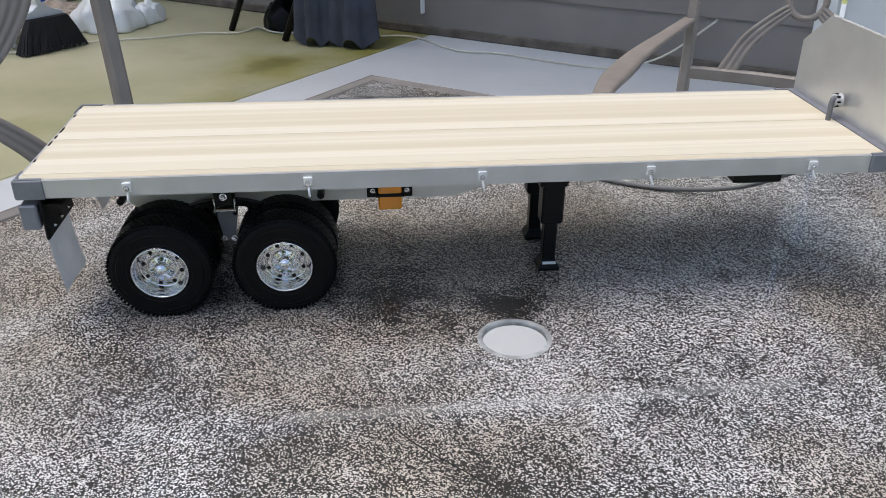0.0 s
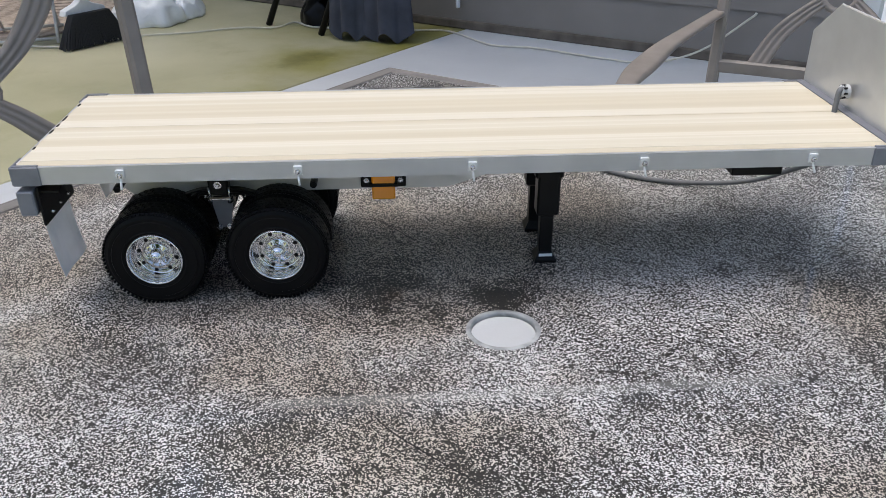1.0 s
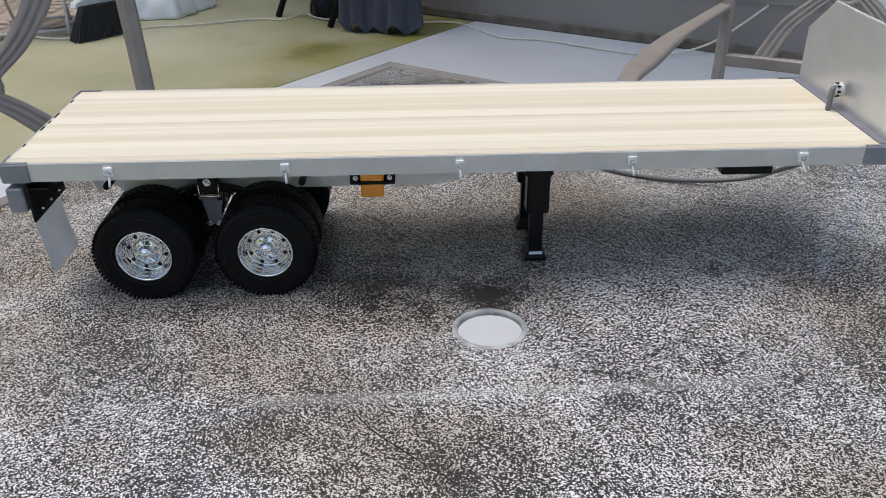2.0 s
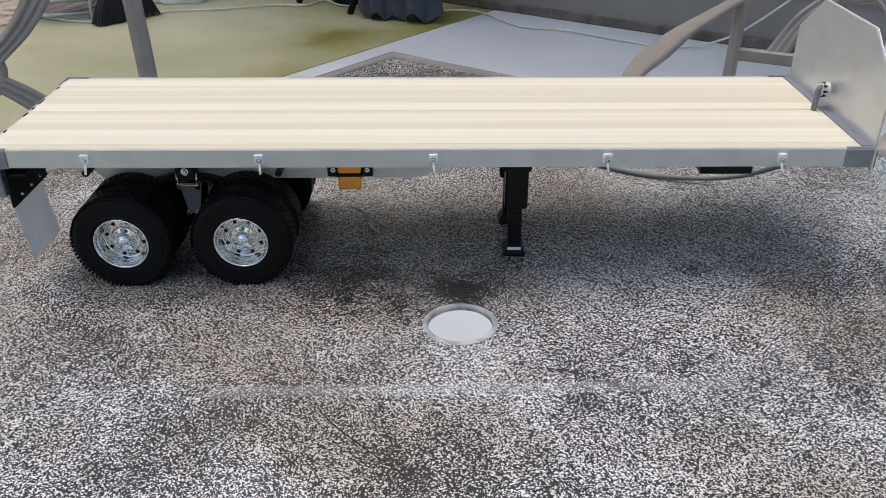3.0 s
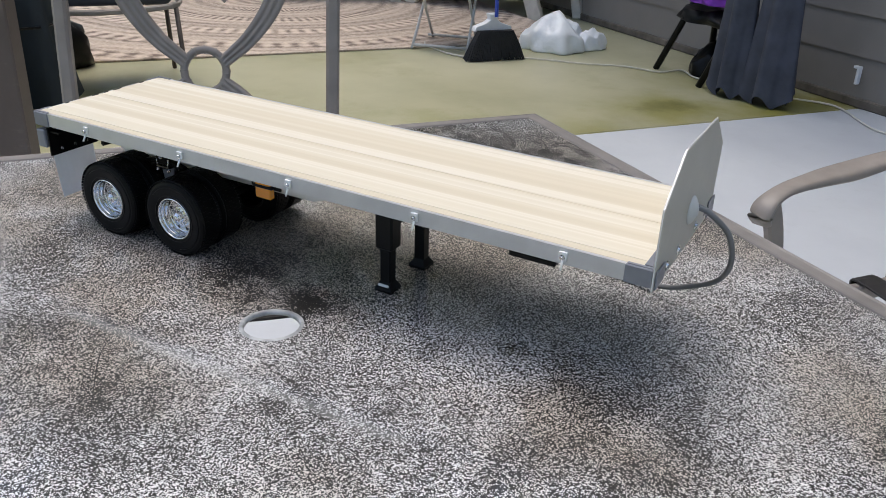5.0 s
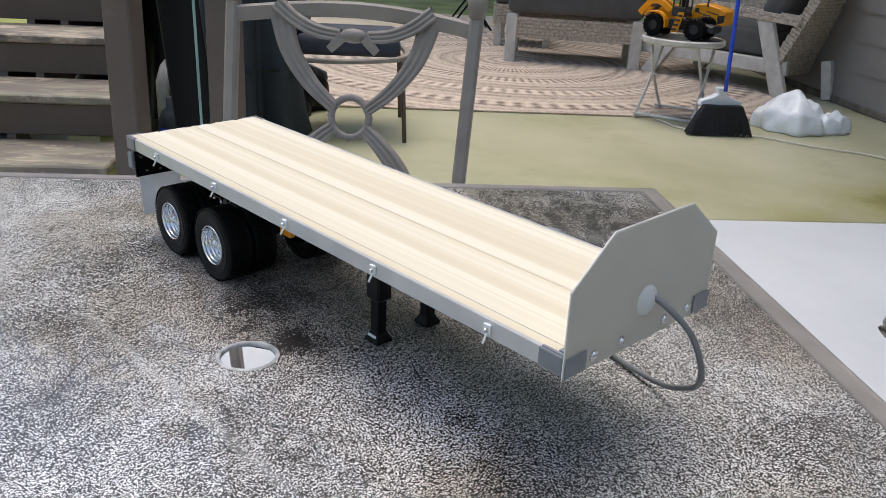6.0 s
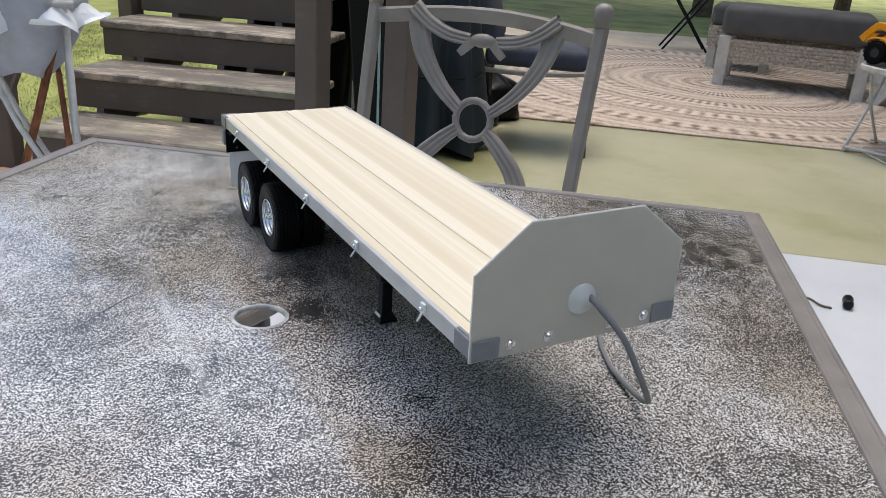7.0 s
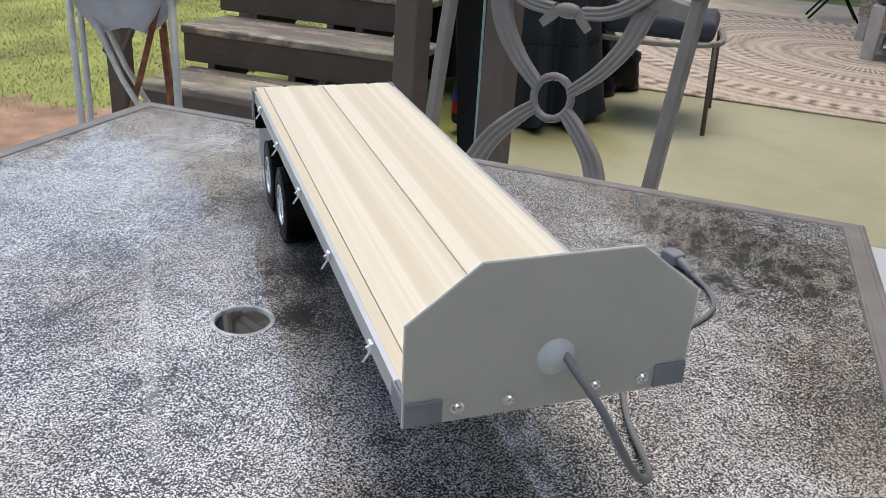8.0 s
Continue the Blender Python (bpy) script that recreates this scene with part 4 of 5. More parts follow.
    def band(points, w0, w1, folds, off=0.0):
        bm2 = bmesh.new()
        pts = smooth_line([(x, 0, z) for x, z in points], 8)
        n = len(pts)
        cols = folds * 4 + 1
        front_v, back_v = [], []
        for i, p in enumerate(pts):
            d = (pts[min(i + 1, n - 1)] - pts[max(i - 1, 0)]).normalized()
            nx, nz = -d.z, d.x
            w = w0 + (w1 - w0) * i / (n - 1)
            rf, rb = [], []
            for c in range(cols):
                k = c / (cols - 1) - 0.5
                fold = 0.0035 * abs(math.sin(math.pi * folds * (k + 0.5)))
                q = P(p.x + nx * w * k, p.z + nz * w * k, off)
                rf.append(bm2.verts.new(q + Vector((0, 0.005 + fold, 0))))
                rb.append(bm2.verts.new(q + Vector((0, -0.005 - fold, 0))))
            front_v.append(rf)
            back_v.append(rb)
        for i in range(n - 1):
            for c in range(cols - 1):
                bm2.faces.new((front_v[i][c], front_v[i][c + 1], front_v[i + 1][c + 1], front_v[i + 1][c]))
                bm2.faces.new((back_v[i][c], back_v[i + 1][c], back_v[i + 1][c + 1], back_v[i][c + 1]))
            for c in (0, cols - 1):
                bm2.faces.new((front_v[i][c], front_v[i + 1][c], back_v[i + 1][c], back_v[i][c]))
        return bm2

    for s in (-1, 1):
        part("drape_band", band([(s * 0.156, 0.962), (s * 0.152, 0.925), (s * 0.132, 0.865), (s * 0.088, 0.805), (s * 0.036, 0.760)], 0.050, 0.024, 3), FRAME_METAL, ch, smooth=True)
        part("drape_band", band([(s * 0.032, 0.722), (s * 0.070, 0.690), (s * 0.115, 0.640), (s * 0.150, 0.565)], 0.026, 0.046, 3), FRAME_METAL, ch, smooth=True)
        part("swag", band([(s * 0.164, 0.962), (s * 0.125, 0.932), (s * 0.080, 0.912), (s * 0.03, 0.905)], 0.030, 0.024, 3, 0.010), FRAME_METAL, ch, smooth=True)
        tail = bmesh.new()
        sweep(tail, [P(s * 0.022, 0.905, 0.014), P(s * 0.036, 0.890, 0.014), P(s * 0.050, 0.876, 0.012)], rect(0.020, 0.008), (0, 1, 0), scale=lambda k: 1.1 - 0.3 * k)
        part("knot_tail", tail, FRAME_METAL, ch)
    knot = bmesh.new()
    ball(knot, 1, Matrix.Translation(P(0, 0.906, 0.013)) @ Matrix.Diagonal((0.030, 0.012, 0.015, 1)), 14, 8)
    part("knot", knot, FRAME_METAL, ch, smooth=True)
    return ch


patio_chair(yard(-0.655, -0.012, 0, 0, 0, -106), "bronze cast-metal patio chair with ring-and-drape back, tucked under the table", 0.585)
patio_chair(yard(-0.085, 1.255, 0, 0, 0, 180), "bronze cast-metal patio armchair pulled back from the table", 0.682)

# ---- stairs to the upper deck ----
stairs = empty("deck_stairs", yard(-2.46, -1.47, 0), "dark brown painted wooden stairs with weathered treads and open risers", "stairs")
RISE, RUN = 0.19, 0.40
for i in range(6):
    z, x = RISE * (i + 1), -RUN * i
    y0, y1 = -0.61 - 0.05 * min(i, 2), (0.60, 0.545, 0.48, 0.40, 0.33, 0.28)[i]
    wide, mid = y1 - y0, (y0 + y1) / 2
    part("tread", B((0.30, wide, 0.038), (x - 0.15, mid, z - 0.019), bevel=0.007), TREAD, stairs, "weathered brown tread")
    part("tread", B((0.10, wide, 0.036), (x - 0.356, mid, z - 0.020), bevel=0.006), TREAD, stairs)
    part("riser", B((0.03, wide - 0.012, 0.134), (x - 0.032, mid, z - 0.107), bevel=0.003), STAIR, stairs, "dark brown riser board with a gap below")
for y in (-0.54, -0.1, 0.06):
    bm = plate([(-0.02, 0.0), (-0.06, 0.14), (-0.40, 0.15), (-0.46, 0.33), (-0.80, 0.34), (-0.86, 0.52), (-1.20, 0.53), (-1.26, 0.71), (-1.60, 0.72), (-1.66, 0.90), (-2.30, 0.91), (-2.30, 0.70), (-0.40, 0.0)], 0.038, pose(0, y + 0.019, 0, 90, 0, 0))
    part("stringer", bm, STAIR, stairs)
part("handrail", sweep(bmesh.new(), [Vector((0.02, -0.71, 0.30)), Vector((-0.42, -0.71, 0.86)), Vector((-0.62, -0.71, 1.12))], rect(0.04, 0.11), (0, 1, 0)), STAIR, stairs)
part("handrail_post", B((0.085, 0.085, 0.62), (-0.02, -0.71, 0.31), bevel=0.006), STAIR, stairs)
for x, y, high in ((-2.30, -0.715, 1.3), (-2.31, -0.375, 2.7), (-3.70, -2.25, 1.2)):
    p = empty("deck_post", yard(x, y, 0, 0, 0, -15), "dark brown painted square wooden post", "post", "posts of the deck")
    part("shaft", B((0.100, 0.100, high), (0, 0, high / 2), bevel=0.006), STAIR, p)
    part("base", B((0.14, 0.14, 0.02), (0, 0, 0.01)), FRAME_METAL, p)

# ---- rug and furniture ----
tagged(part("rug", B((4.5, 3.7, 0.012), bevel=0.003), RUG, at=yard(-6.885, 1.45, 0.006)), "flat-woven brown and beige rug with concentric rings", "rug")


def wicker_box(w, d, h, pitch=0.028):
    """Bands woven round a box: rows of bulging strands."""
    bm = bmesh.new()
    rows = max(2, int(h / pitch))
    nx, ny = int(w / 0.04), int(d / 0.04)
    loop = [(-w / 2 + w * i / nx, -d / 2) for i in range(nx)] + [(w / 2, -d / 2 + d * i / ny) for i in range(ny)] + [(w / 2 - w * i / nx, d / 2) for i in range(nx)] + [(-w / 2, d / 2 - d * i / ny) for i in range(ny)]
    for r in range(rows):
        z = (r + 0.5) * h / rows
        lineo = []
        for i, (x, y) in enumerate(loop):
            b = 0.006 * (1 if (i + r) % 2 else -1)
            L = math.hypot(x, y) or 1
            lineo.append(Vector((x + b * x / L, y + b * y / L, z)))
        sweep(bm, lineo, rect(0.012, h / rows * 0.95, 0.3), (0, 0, 1), closed=True)
    return bm


ott = empty("wicker_ottoman", yard(-7.10, 2.05, 0, 0, 0, -12.2), "wicker ottoman with grey-washed legs and charcoal cushion", "ottoman")
part("woven_body", wicker_box(0.74, 1.17, 0.18), WICKER, ott, "woven wicker apron", at=pose(0, 0, 0.225))["kind"] = "stuff"
part("cushion", B((0.78, 1.20, 0.24), (0, 0, 0.555), bevel=0.055, seg=3), DARK_CLOTH, ott, "charcoal box cushion", smooth=True)
for sx in (-1, 1):
    for sy in (-1, 1):
        part("leg", B((0.10, 0.10, 0.43), (sx * 0.34, sy * 0.555, 0.215), bevel=0.008), SOFA_WOOD, ott)
ott2 = empty("wicker_footrest", yard(-8.15, 1.78, 0, 0, 0, -12.2), "second wicker seat behind the ottoman", "ottoman")
part("woven_body", wicker_box(0.6, 0.6, 0.20), WICKER, ott2, at=pose(0, 0, 0.22))["kind"] = "stuff"
part("cushion", B((0.6, 0.6, 0.2), (0, 0, 0.52), bevel=0.05, seg=3), DARK_CLOTH, ott2, smooth=True)
for sx in (-1, 1):
    for sy in (-1, 1):
        part("leg", B((0.08, 0.08, 0.24), (sx * 0.25, sy * 0.25, 0.12), bevel=0.006), SOFA_WOOD, ott2)

lounge = empty("lounge_chair", yard(-6.05, 3.03, 0, 0, 0, 34.8), "grey-washed lounge chair with wicker arms and charcoal cushions", "lounge chair")
for y in (0.0, 0.72):
    part("side_beam", B((1.42, 0.05, 0.11), (-0.08, y, 0.225), bevel=0.008), SOFA_WOOD, lounge)
    part("back_leg", sweep(bmesh.new(), [Vector((0.62, y - 0.03 if y == 0 else y + 0.03, 0.0)), Vector((0.38, y - 0.03 if y == 0 else y + 0.03, 0.60))], rect(0.055, 0.125, 0.12), (1, 0, 0.4)), SOFA_WOOD, lounge, "slanting grey-washed leg")
    part("front_leg", sweep(bmesh.new(), [Vector((-0.66, y - 0.03 if y == 0 else y + 0.03, 0.0)), Vector((-0.44, y - 0.03 if y == 0 else y + 0.03, 0.30))], rect(0.055, 0.115, 0.12), (1, 0, -0.4)), SOFA_WOOD, lounge)
    part("armrest", wicker_box(1.05, 0.13, 0.07), WICKER, lounge, "woven wicker armrest", at=pose(0.16, y, 0.58, 0, 3, 0))["kind"] = "stuff"
part("front_beam", B((0.06, 0.70, 0.11), (-0.75, 0.36, 0.225), bevel=0.008), SOFA_WOOD, lounge)
part("seat_cushion", B((1.12, 0.64, 0.22), (-0.12, 0.36, 0.385), bevel=0.05, seg=3), DARK_CLOTH, lounge, smooth=True)
part("back_cushion", B((0.20, 0.62, 0.56), (0.42, 0.36, 0.74), (0, 20, 0), bevel=0.06, seg=3), DARK_CLOTH, lounge, smooth=True)
part("woven_back", wicker_box(0.07, 0.80, 0.92), WICKER, lounge, "woven wicker back", at=pose(0.50, 0.36, 0.16, 0, 24, 0))["kind"] = "stuff"
part("rear_leg", B((0.08, 0.08, 0.30), (0.82, 0.30, 0.15), (0, -12, 0), bevel=0.006), SOFA_WOOD, lounge)

# round side table with the toy loader
sidet = empty("folding_side_table", yard(-4.67, 2.19, 0, 0, 0, 143), "round pale folding side table with crossed tube legs", "side table")
ts = bmesh.new()
lathe(ts, [(0.0001, 0.522), (0.235, 0.522), (0.258, 0.530), (0.268, 0.522), (0.268, 0.500), (0.255, 0.488), (0.0001, 0.488)], 40)
part("tabletop", ts, SOFA_WOOD, sidet, "round grey tray top")
part("glass_top", lathe(bmesh.new(), [(0.0001, 0.5262), (0.236, 0.5262), (0.236, 0.5222), (0.0001, 0.5222)], 40), TABLE_GLASS, sidet, "dark glass centre")
for s in (-1, 1):
    part("leg_frame", tube([(-0.22, s * 0.19, 0.008), (0.0, s * 0.18, 0.25), (0.17, s * 0.17, 0.49)], 0.010, 8, 2), STEEL_WHITE, sidet, smooth=True)
    part("leg_frame", tube([(0.24, s * 0.16, 0.008), (0.0, s * 0.16, 0.25), (-0.17, s * 0.15, 0.49)], 0.010, 8, 2), STEEL_WHITE, sidet, smooth=True)
for x in (-0.20, 0.21):
    part("foot_bar", tube([(x, -0.19, 0.03), (x, 0.19, 0.03)], 0.010, 8, 1), STEEL_WHITE, sidet, smooth=True)

K = 1.08
loader = empty("toy_wheel_loader", yard(-4.70, 2.13, 0.5265, 0, 0, 44) @ Matrix.Scale(K, 4), "orange-yellow toy wheel loader with black tyres and raised bucket", "toy loader")
hood = part("engine_hood", plate([(0.075, 0.090), (0.068, 0.150), (0.088, 0.198), (0.150, 0.202), (0.250, 0.182), (0.274, 0.166), (0.278, 0.090), (0.240, 0.080), (0.215, 0.122), (0.165, 0.138), (0.115, 0.122), (0.100, 0.090)], 0.125, pose(0, 0.0625, 0, 90, 0, 0), 0.004), YELLOW, loader, "orange-yellow engine hood arched over the rear wheels")
for s in (-1, 1):
    part("hood_window", B((0.026, 0.003, 0.022), (0.098, s * 0.063, 0.163), (0, -8, 0), bevel=0.001), TOY_GREY, hood)
    part("hood_louvre", B((0.045, 0.003, 0.007), (0.215, s * 0.063, 0.150), (0, 9, 0), bevel=0.001), TOY_GREY, hood)
    part("side_mark", B((0.030, 0.003, 0.006), (0.175, s * 0.063, 0.158), (0, 9, 0)), TOY_GREY, hood)
    part("front_fender", sweep(bmesh.new(), smooth_line([(-0.165, s * 0.075, 0.115), (-0.130, s * 0.075, 0.140), (-0.070, s * 0.075, 0.140), (-0.030, s * 0.075, 0.105), (-0.022, s * 0.075, 0.055)], 5), rect(0.045, 0.009), (0, 0, 1)), YELLOW, loader)
    part("lift_arm", sweep(bmesh.new(), smooth_line([(-0.020, s * 0.036, 0.150), (-0.085, s * 0.036, 0.192), (-0.140, s * 0.036, 0.205), (-0.185, s * 0.036, 0.165), (-0.225, s * 0.036, 0.120)], 5), rect(0.016, 0.036), (0, 0, 1)), YELLOW, loader)
    steps = part("ladder_side", plate([(0.005, 0.032), (0.050, 0.032), (0.078, 0.150), (0.040, 0.150)], 0.008, pose(0, s * 0.070 + 0.004, 0, 90, 0, 0), 0.001), YELLOW, loader, "orange boarding steps")
    for i in range(4):
        part("ladder_rung", B((0.030, 0.007, 0.012), (0.030 + i * 0.0085, s * 0.0735, 0.050 + i * 0.027), bevel=0.001), TOY_GREY, steps)
part("front_frame", plate([(-0.020, 0.045), (-0.012, 0.135), (-0.050, 0.180), (-0.110, 0.180), (-0.165, 0.125), (-0.175, 0.060)], 0.085, pose(0, 0.0425, 0, 90, 0, 0), 0.004), YELLOW, loader)
part("tilt_cylinder", tube([(-0.060, 0, 0.178), (-0.200, 0, 0.165)], 0.009, 8, 1), TOY_GREY, loader)
part("joint", B((0.12, 0.06, 0.06), (0.030, 0, 0.075), bevel=0.004), TOY_GREY, loader)
part("underframe", B((0.19, 0.085, 0.045), (0.175, 0, 0.070), bevel=0.006), TOY_GREY, loader)
cab = part("cab_base", B((0.085, 0.095, 0.055), (0.030, 0, 0.150), bevel=0.004), TOY_GREY, loader, "dark cab with open sides")
for x in (-0.008, 0.070):
    for s in (-1, 1):
        part("pillar", B((0.007, 0.007, 0.075), (x, s * 0.042, 0.212)), TOY_GREY, cab)
part("cab_roof", B((0.100, 0.102, 0.014), (0.032, 0, 0.254), bevel=0.004), TOY_GREY, cab, "dark cab roof")
part("seat", B((0.03, 0.04, 0.05), (0.045, 0, 0.195), bevel=0.005), BLACK, cab)
part("exhaust_pipe", tube([(0.180, 0.02, 0.190), (0.180, 0.02, 0.225), (0.188, 0.02, 0.232)], 0.006, 8, 2), TOY_GREY, loader)
part("rear_grille", B((0.006, 0.090, 0.045), (0.2785, 0, 0.128), bevel=0.001), TOY_GREY, loader)
part("counterweight", B((0.035, 0.120, 0.040), (0.252, 0, 0.068), bevel=0.006), TOY_GREY, loader)
part("bucket", plate([(-0.215, 0.085), (-0.222, 0.185), (-0.240, 0.190), (-0.255, 0.145), (-0.300, 0.110), (-0.235, 0.075)], 0.20, pose(0, 0.10, 0, 90, 0, 0), 0.002), TOY_GREY, loader, "dark grey bucket held off the ground")
LUG = bpy.data.meshes.new("tread_lug")
lug_bm = B((0.008, 0.010, 0.042))
lug_bm.to_mesh(LUG)
lug_bm.free()
LUG.materials.append(RUBBER)
for x in (-0.100, 0.165):
    for s in (-1, 1):
        ww = bmesh.new()
        lathe(ww, [(0.030, -0.022), (0.056, -0.022), (0.063, -0.014), (0.063, 0.014), (0.056, 0.022), (0.030, 0.022)], 24, side(s, x, 0.078, 0.064))
        w = part("wheel", ww, RUBBER, loader)
        for i in range(16):
            lug = new("tread_lug", LUG)
            lug.parent = w
            lug.matrix_basis = side(s, x, 0.078, 0.064) @ pose(0, 0, 0, 0, 0, i * 360 / 16) @ pose(0.060, 0, 0)
        part("hub", lathe(bmesh.new(), [(0.0001, 0.010), (0.010, 0.014), (0.020, 0.010), (0.030, 0.019), (0.030, -0.02)], 18, side(s, x, 0.078, 0.064)), TOY_GREY, w, smooth=True)

# broom
broom = empty("push_broom", yard(-4.18, 2.315, 0, 0, 0, 90), "angled broom with black bristles and blue handle", "broom")
br = bmesh.new()
for layer in range(6):
    y = -0.025 + layer * 0.010
    for i in range(44):
        k = i / 43 - 0.5
        x0, x1 = k * 0.235, k * 0.405 + random.uniform(-0.006, 0.006)
        sweep(br, [Vector((x0, y * 0.7, 0.185)), Vector(((x0 * 0.45 + x1 * 0.55), y, 0.10)), Vector((x1, y * 1.6 + random.uniform(-0.006, 0.006), 0.002 + random.random() * 0.006))], circle(0.0048, 4), (0, 1, 0))
tagged(part("bristles", br, BRISTLE, broom, "black flared bristles"), kind="stuff")
part("head", plate([(-0.135, 0.175), (-0.125, 0.205), (-0.055, 0.228), (-0.024, 0.248), (-0.034, 0.285), (0.034, 0.285), (0.024, 0.248), (0.055, 0.228), (0.125, 0.205), (0.135, 0.175)], 0.058, pose(0, 0.029, 0, 90, 0, 0), 0.004), WHITE_PLASTIC, broom, "white plastic head")
part("handle", tube([(0, 0, 0.27), (0.012, 0.06, 0.70), (0.03, 0.14, 1.25)], 0.0125, 10, 3), BLUE, broom, "blue metal handle", smooth=True)


def crumpled(w, d, h, seed, n=26):
    """A soft heap with folds."""
    rng = random.Random(seed)
    ph = [rng.uniform(0, 6.28) for _ in range(8)]
    bm = bmesh.new()
    bmesh.ops.create_icosphere(bm, subdivisions=4, radius=1)
    for v in bm.verts:
        c = v.co.copy()
        a = math.atan2(c.y, c.x)
        f = 1 + 0.10 * math.sin(3 * a + ph[0]) + 0.07 * math.sin(7 * a + ph[1] + 3 * c.z) + 0.12 * noise.noise(c * 2.2 + Vector((ph[2], ph[3], 0))) + 0.06 * noise.noise(c * 6 + Vector((ph[4], 0, 0)))
        z = max(c.z, -0.15) + 0.15
        v.co = Vector((c.x * w / 2 * f, c.y * d / 2 * f, z * h / 1.15 * (0.8 + 0.35 * noise.noise(c * 1.7 + Vector((ph[5], 1, 2)))) if z > 0 else 0))
    return bm


tagged(part("plastic_bag", crumpled(0.40, 0.44, 0.26, 3), BAG, at=yard(-4.42, 2.90, 0), smooth=True), "crumpled white plastic bag lying on the patio", "bag")
tagged(part("plastic_bag", crumpled(0.18, 0.24, 0.16, 5), BAG, at=yard(-4.36, 3.14, 0), smooth=True), "small crumpled end of white plastic", "bag")

# cords on the slab
cord_line = [(-4.81, 2.08), (-4.65, 2.04), (-4.31, 2.12), (-4.19, 2.33), (-4.12, 2.57), (-3.91, 2.81), (-3.76, 3.05), (-3.57, 3.17), (-3.58, 3.35), (-3.37, 3.3), (-3.07, 3.42), (-2.82, 3.51), (-2.59, 3.63), (-2.18, 3.46), (-1.94, 3.52), (-1.55, 3.5), (-1.28, 3.54), (-1.22, 3.7)]
tagged(part("extension_cord", tube([(x, y, 0.008) for x, y in cord_line[:-1]] + [(-1.08, 3.70, 0.06), (-0.86, 3.735, 0.24), (-0.84, 3.735, 0.265)], 0.0055, 8, 6), CORD, at=YARD, smooth=True), "cream extension cord trailing over the patio", "cord")

# folded camp chair with a canvas cover draped over it
camp = empty("folding_camp_chair", yard(-2.86, 3.26, 0), "black folding camp chair with slate-blue canvas hanging down", "camp chair")
for a, b in (((-0.83, -0.03, 0.0), (-0.62, 0.12, 0.62)), ((-0.34, -0.08, 0.0), (-0.14, 0.10, 0.70)), ((-0.50, 0.32, 0.0), (-0.25, 0.15, 0.62)), ((-0.72, 0.30, 0.0), (-0.50, 0.10, 0.60))):
    part("leg", tube([a, b], 0.020, 8, 1), BLACK, camp, smooth=True)
part("canvas_seat", crumpled(0.60, 0.42, 0.14, 9), BLACK, camp, at=pose(-0.46, 0.14, 0.34), smooth=True)


def drape(w, d, h, seed, folds=7):
    """Cloth that hangs in folds from a top edge."""
    rng = random.Random(seed)
    ph = rng.uniform(0, 6)
    bm = bmesh.new()
    n, rows = 72, 14
    g2 = []
    for r in range(rows + 1):
        k = r / rows
        row = []
        for i in range(n):
            a = 2 * math.pi * i / n
            f = 1 + (0.20 * math.sin(folds * a + ph) + 0.10 * math.sin(3 * a + ph * 2) + 0.06 * math.sin((folds + 4) * a + 2 * k)) * (0.25 + 0.75 * k)
            s = 0.62 + 0.38 * k
            row.append(bm.verts.new((w / 2 * math.cos(a) * f * s, d / 2 * math.sin(a) * f * s, h * (1 - k) + (0.03 * math.sin(5 * a + ph) if r == rows else 0) + 0.03)))
        g2.append(row)
    for r in range(rows):
        for i in range(n):
            bm.faces.new((g2[r][i], g2[r][(i + 1) % n], g2[r + 1][(i + 1) % n], g2[r + 1][i]))
    bm.faces.new(g2[0])
    return bm


part("canvas_drape", drape(0.22, 0.20, 0.85, 4, 5), NAVY, camp, "slate-blue canvas in hanging folds", at=pose(-0.13, -0.04, 0), smooth=True)
part("canvas_drape", drape(0.28, 0.24, 0.85, 8, 5), NAVY, camp, at=pose(0.09, 0.04, 0), smooth=True)
tagged(part("cloth_bundle", crumpled(0.30, 0.26, 0.16, 12), PURPLE, at=yard(-3.30, 3.30, 0.46), smooth=True), "purple cloth bundle on the camp chair", "cloth")
tagged(part("dark_bag", crumpled(0.34, 0.30, 0.24, 15), BLACK, at=yard(-3.45, 3.50, 0.0), smooth=True), "black bag with grey straps under the chair", "bag")

# added black heap: stands in for the shaded chair arm behind the umbrella hole
tagged(part("dark_bag", crumpled(0.42, 0.36, 0.14, 31), BLACK, at=yard(-1.12, -0.62, 0), smooth=True), "black heap added for the dark seen through the umbrella hole", "bag")

# dark chair beyond the patio chair, bags, grill cover and a shade drape under the deck
dchair = empty("metal_chair", yard(-4.11, 0.03, 0), "black metal-framed chair with a dark cushion", "chair")
part("seat_frame", sweep(bmesh.new(), smooth_line([(0.30, -0.28, 0.42), (0.34, 0.0, 0.425), (0.30, 0.30, 0.45), (-0.25, 0.30, 0.45)], 5), rect(0.03, 0.025), (0, 0, 1)), FRAME_METAL, dchair)
part("cushion", B((0.58, 0.56, 0.11), (0.02, 0.0, 0.50), bevel=0.04, seg=3), NAVY, dchair, "dark slate seat cushion", smooth=True)
part("back_cushion", B((0.5, 0.12, 0.55), (0.0, -0.34, 0.80), (14, 0, 0), bevel=0.05, seg=3), NAVY, dchair, smooth=True)
for x, y in ((0.32, 0.29), (-0.26, 0.29), (0.32, -0.29), (-0.26, -0.29)):
    part("leg", tube([(x, y, 0.44), (x * 1.12, y * 1.08, 0.0)], 0.012, 8, 1), STAIR, dchair, smooth=True)
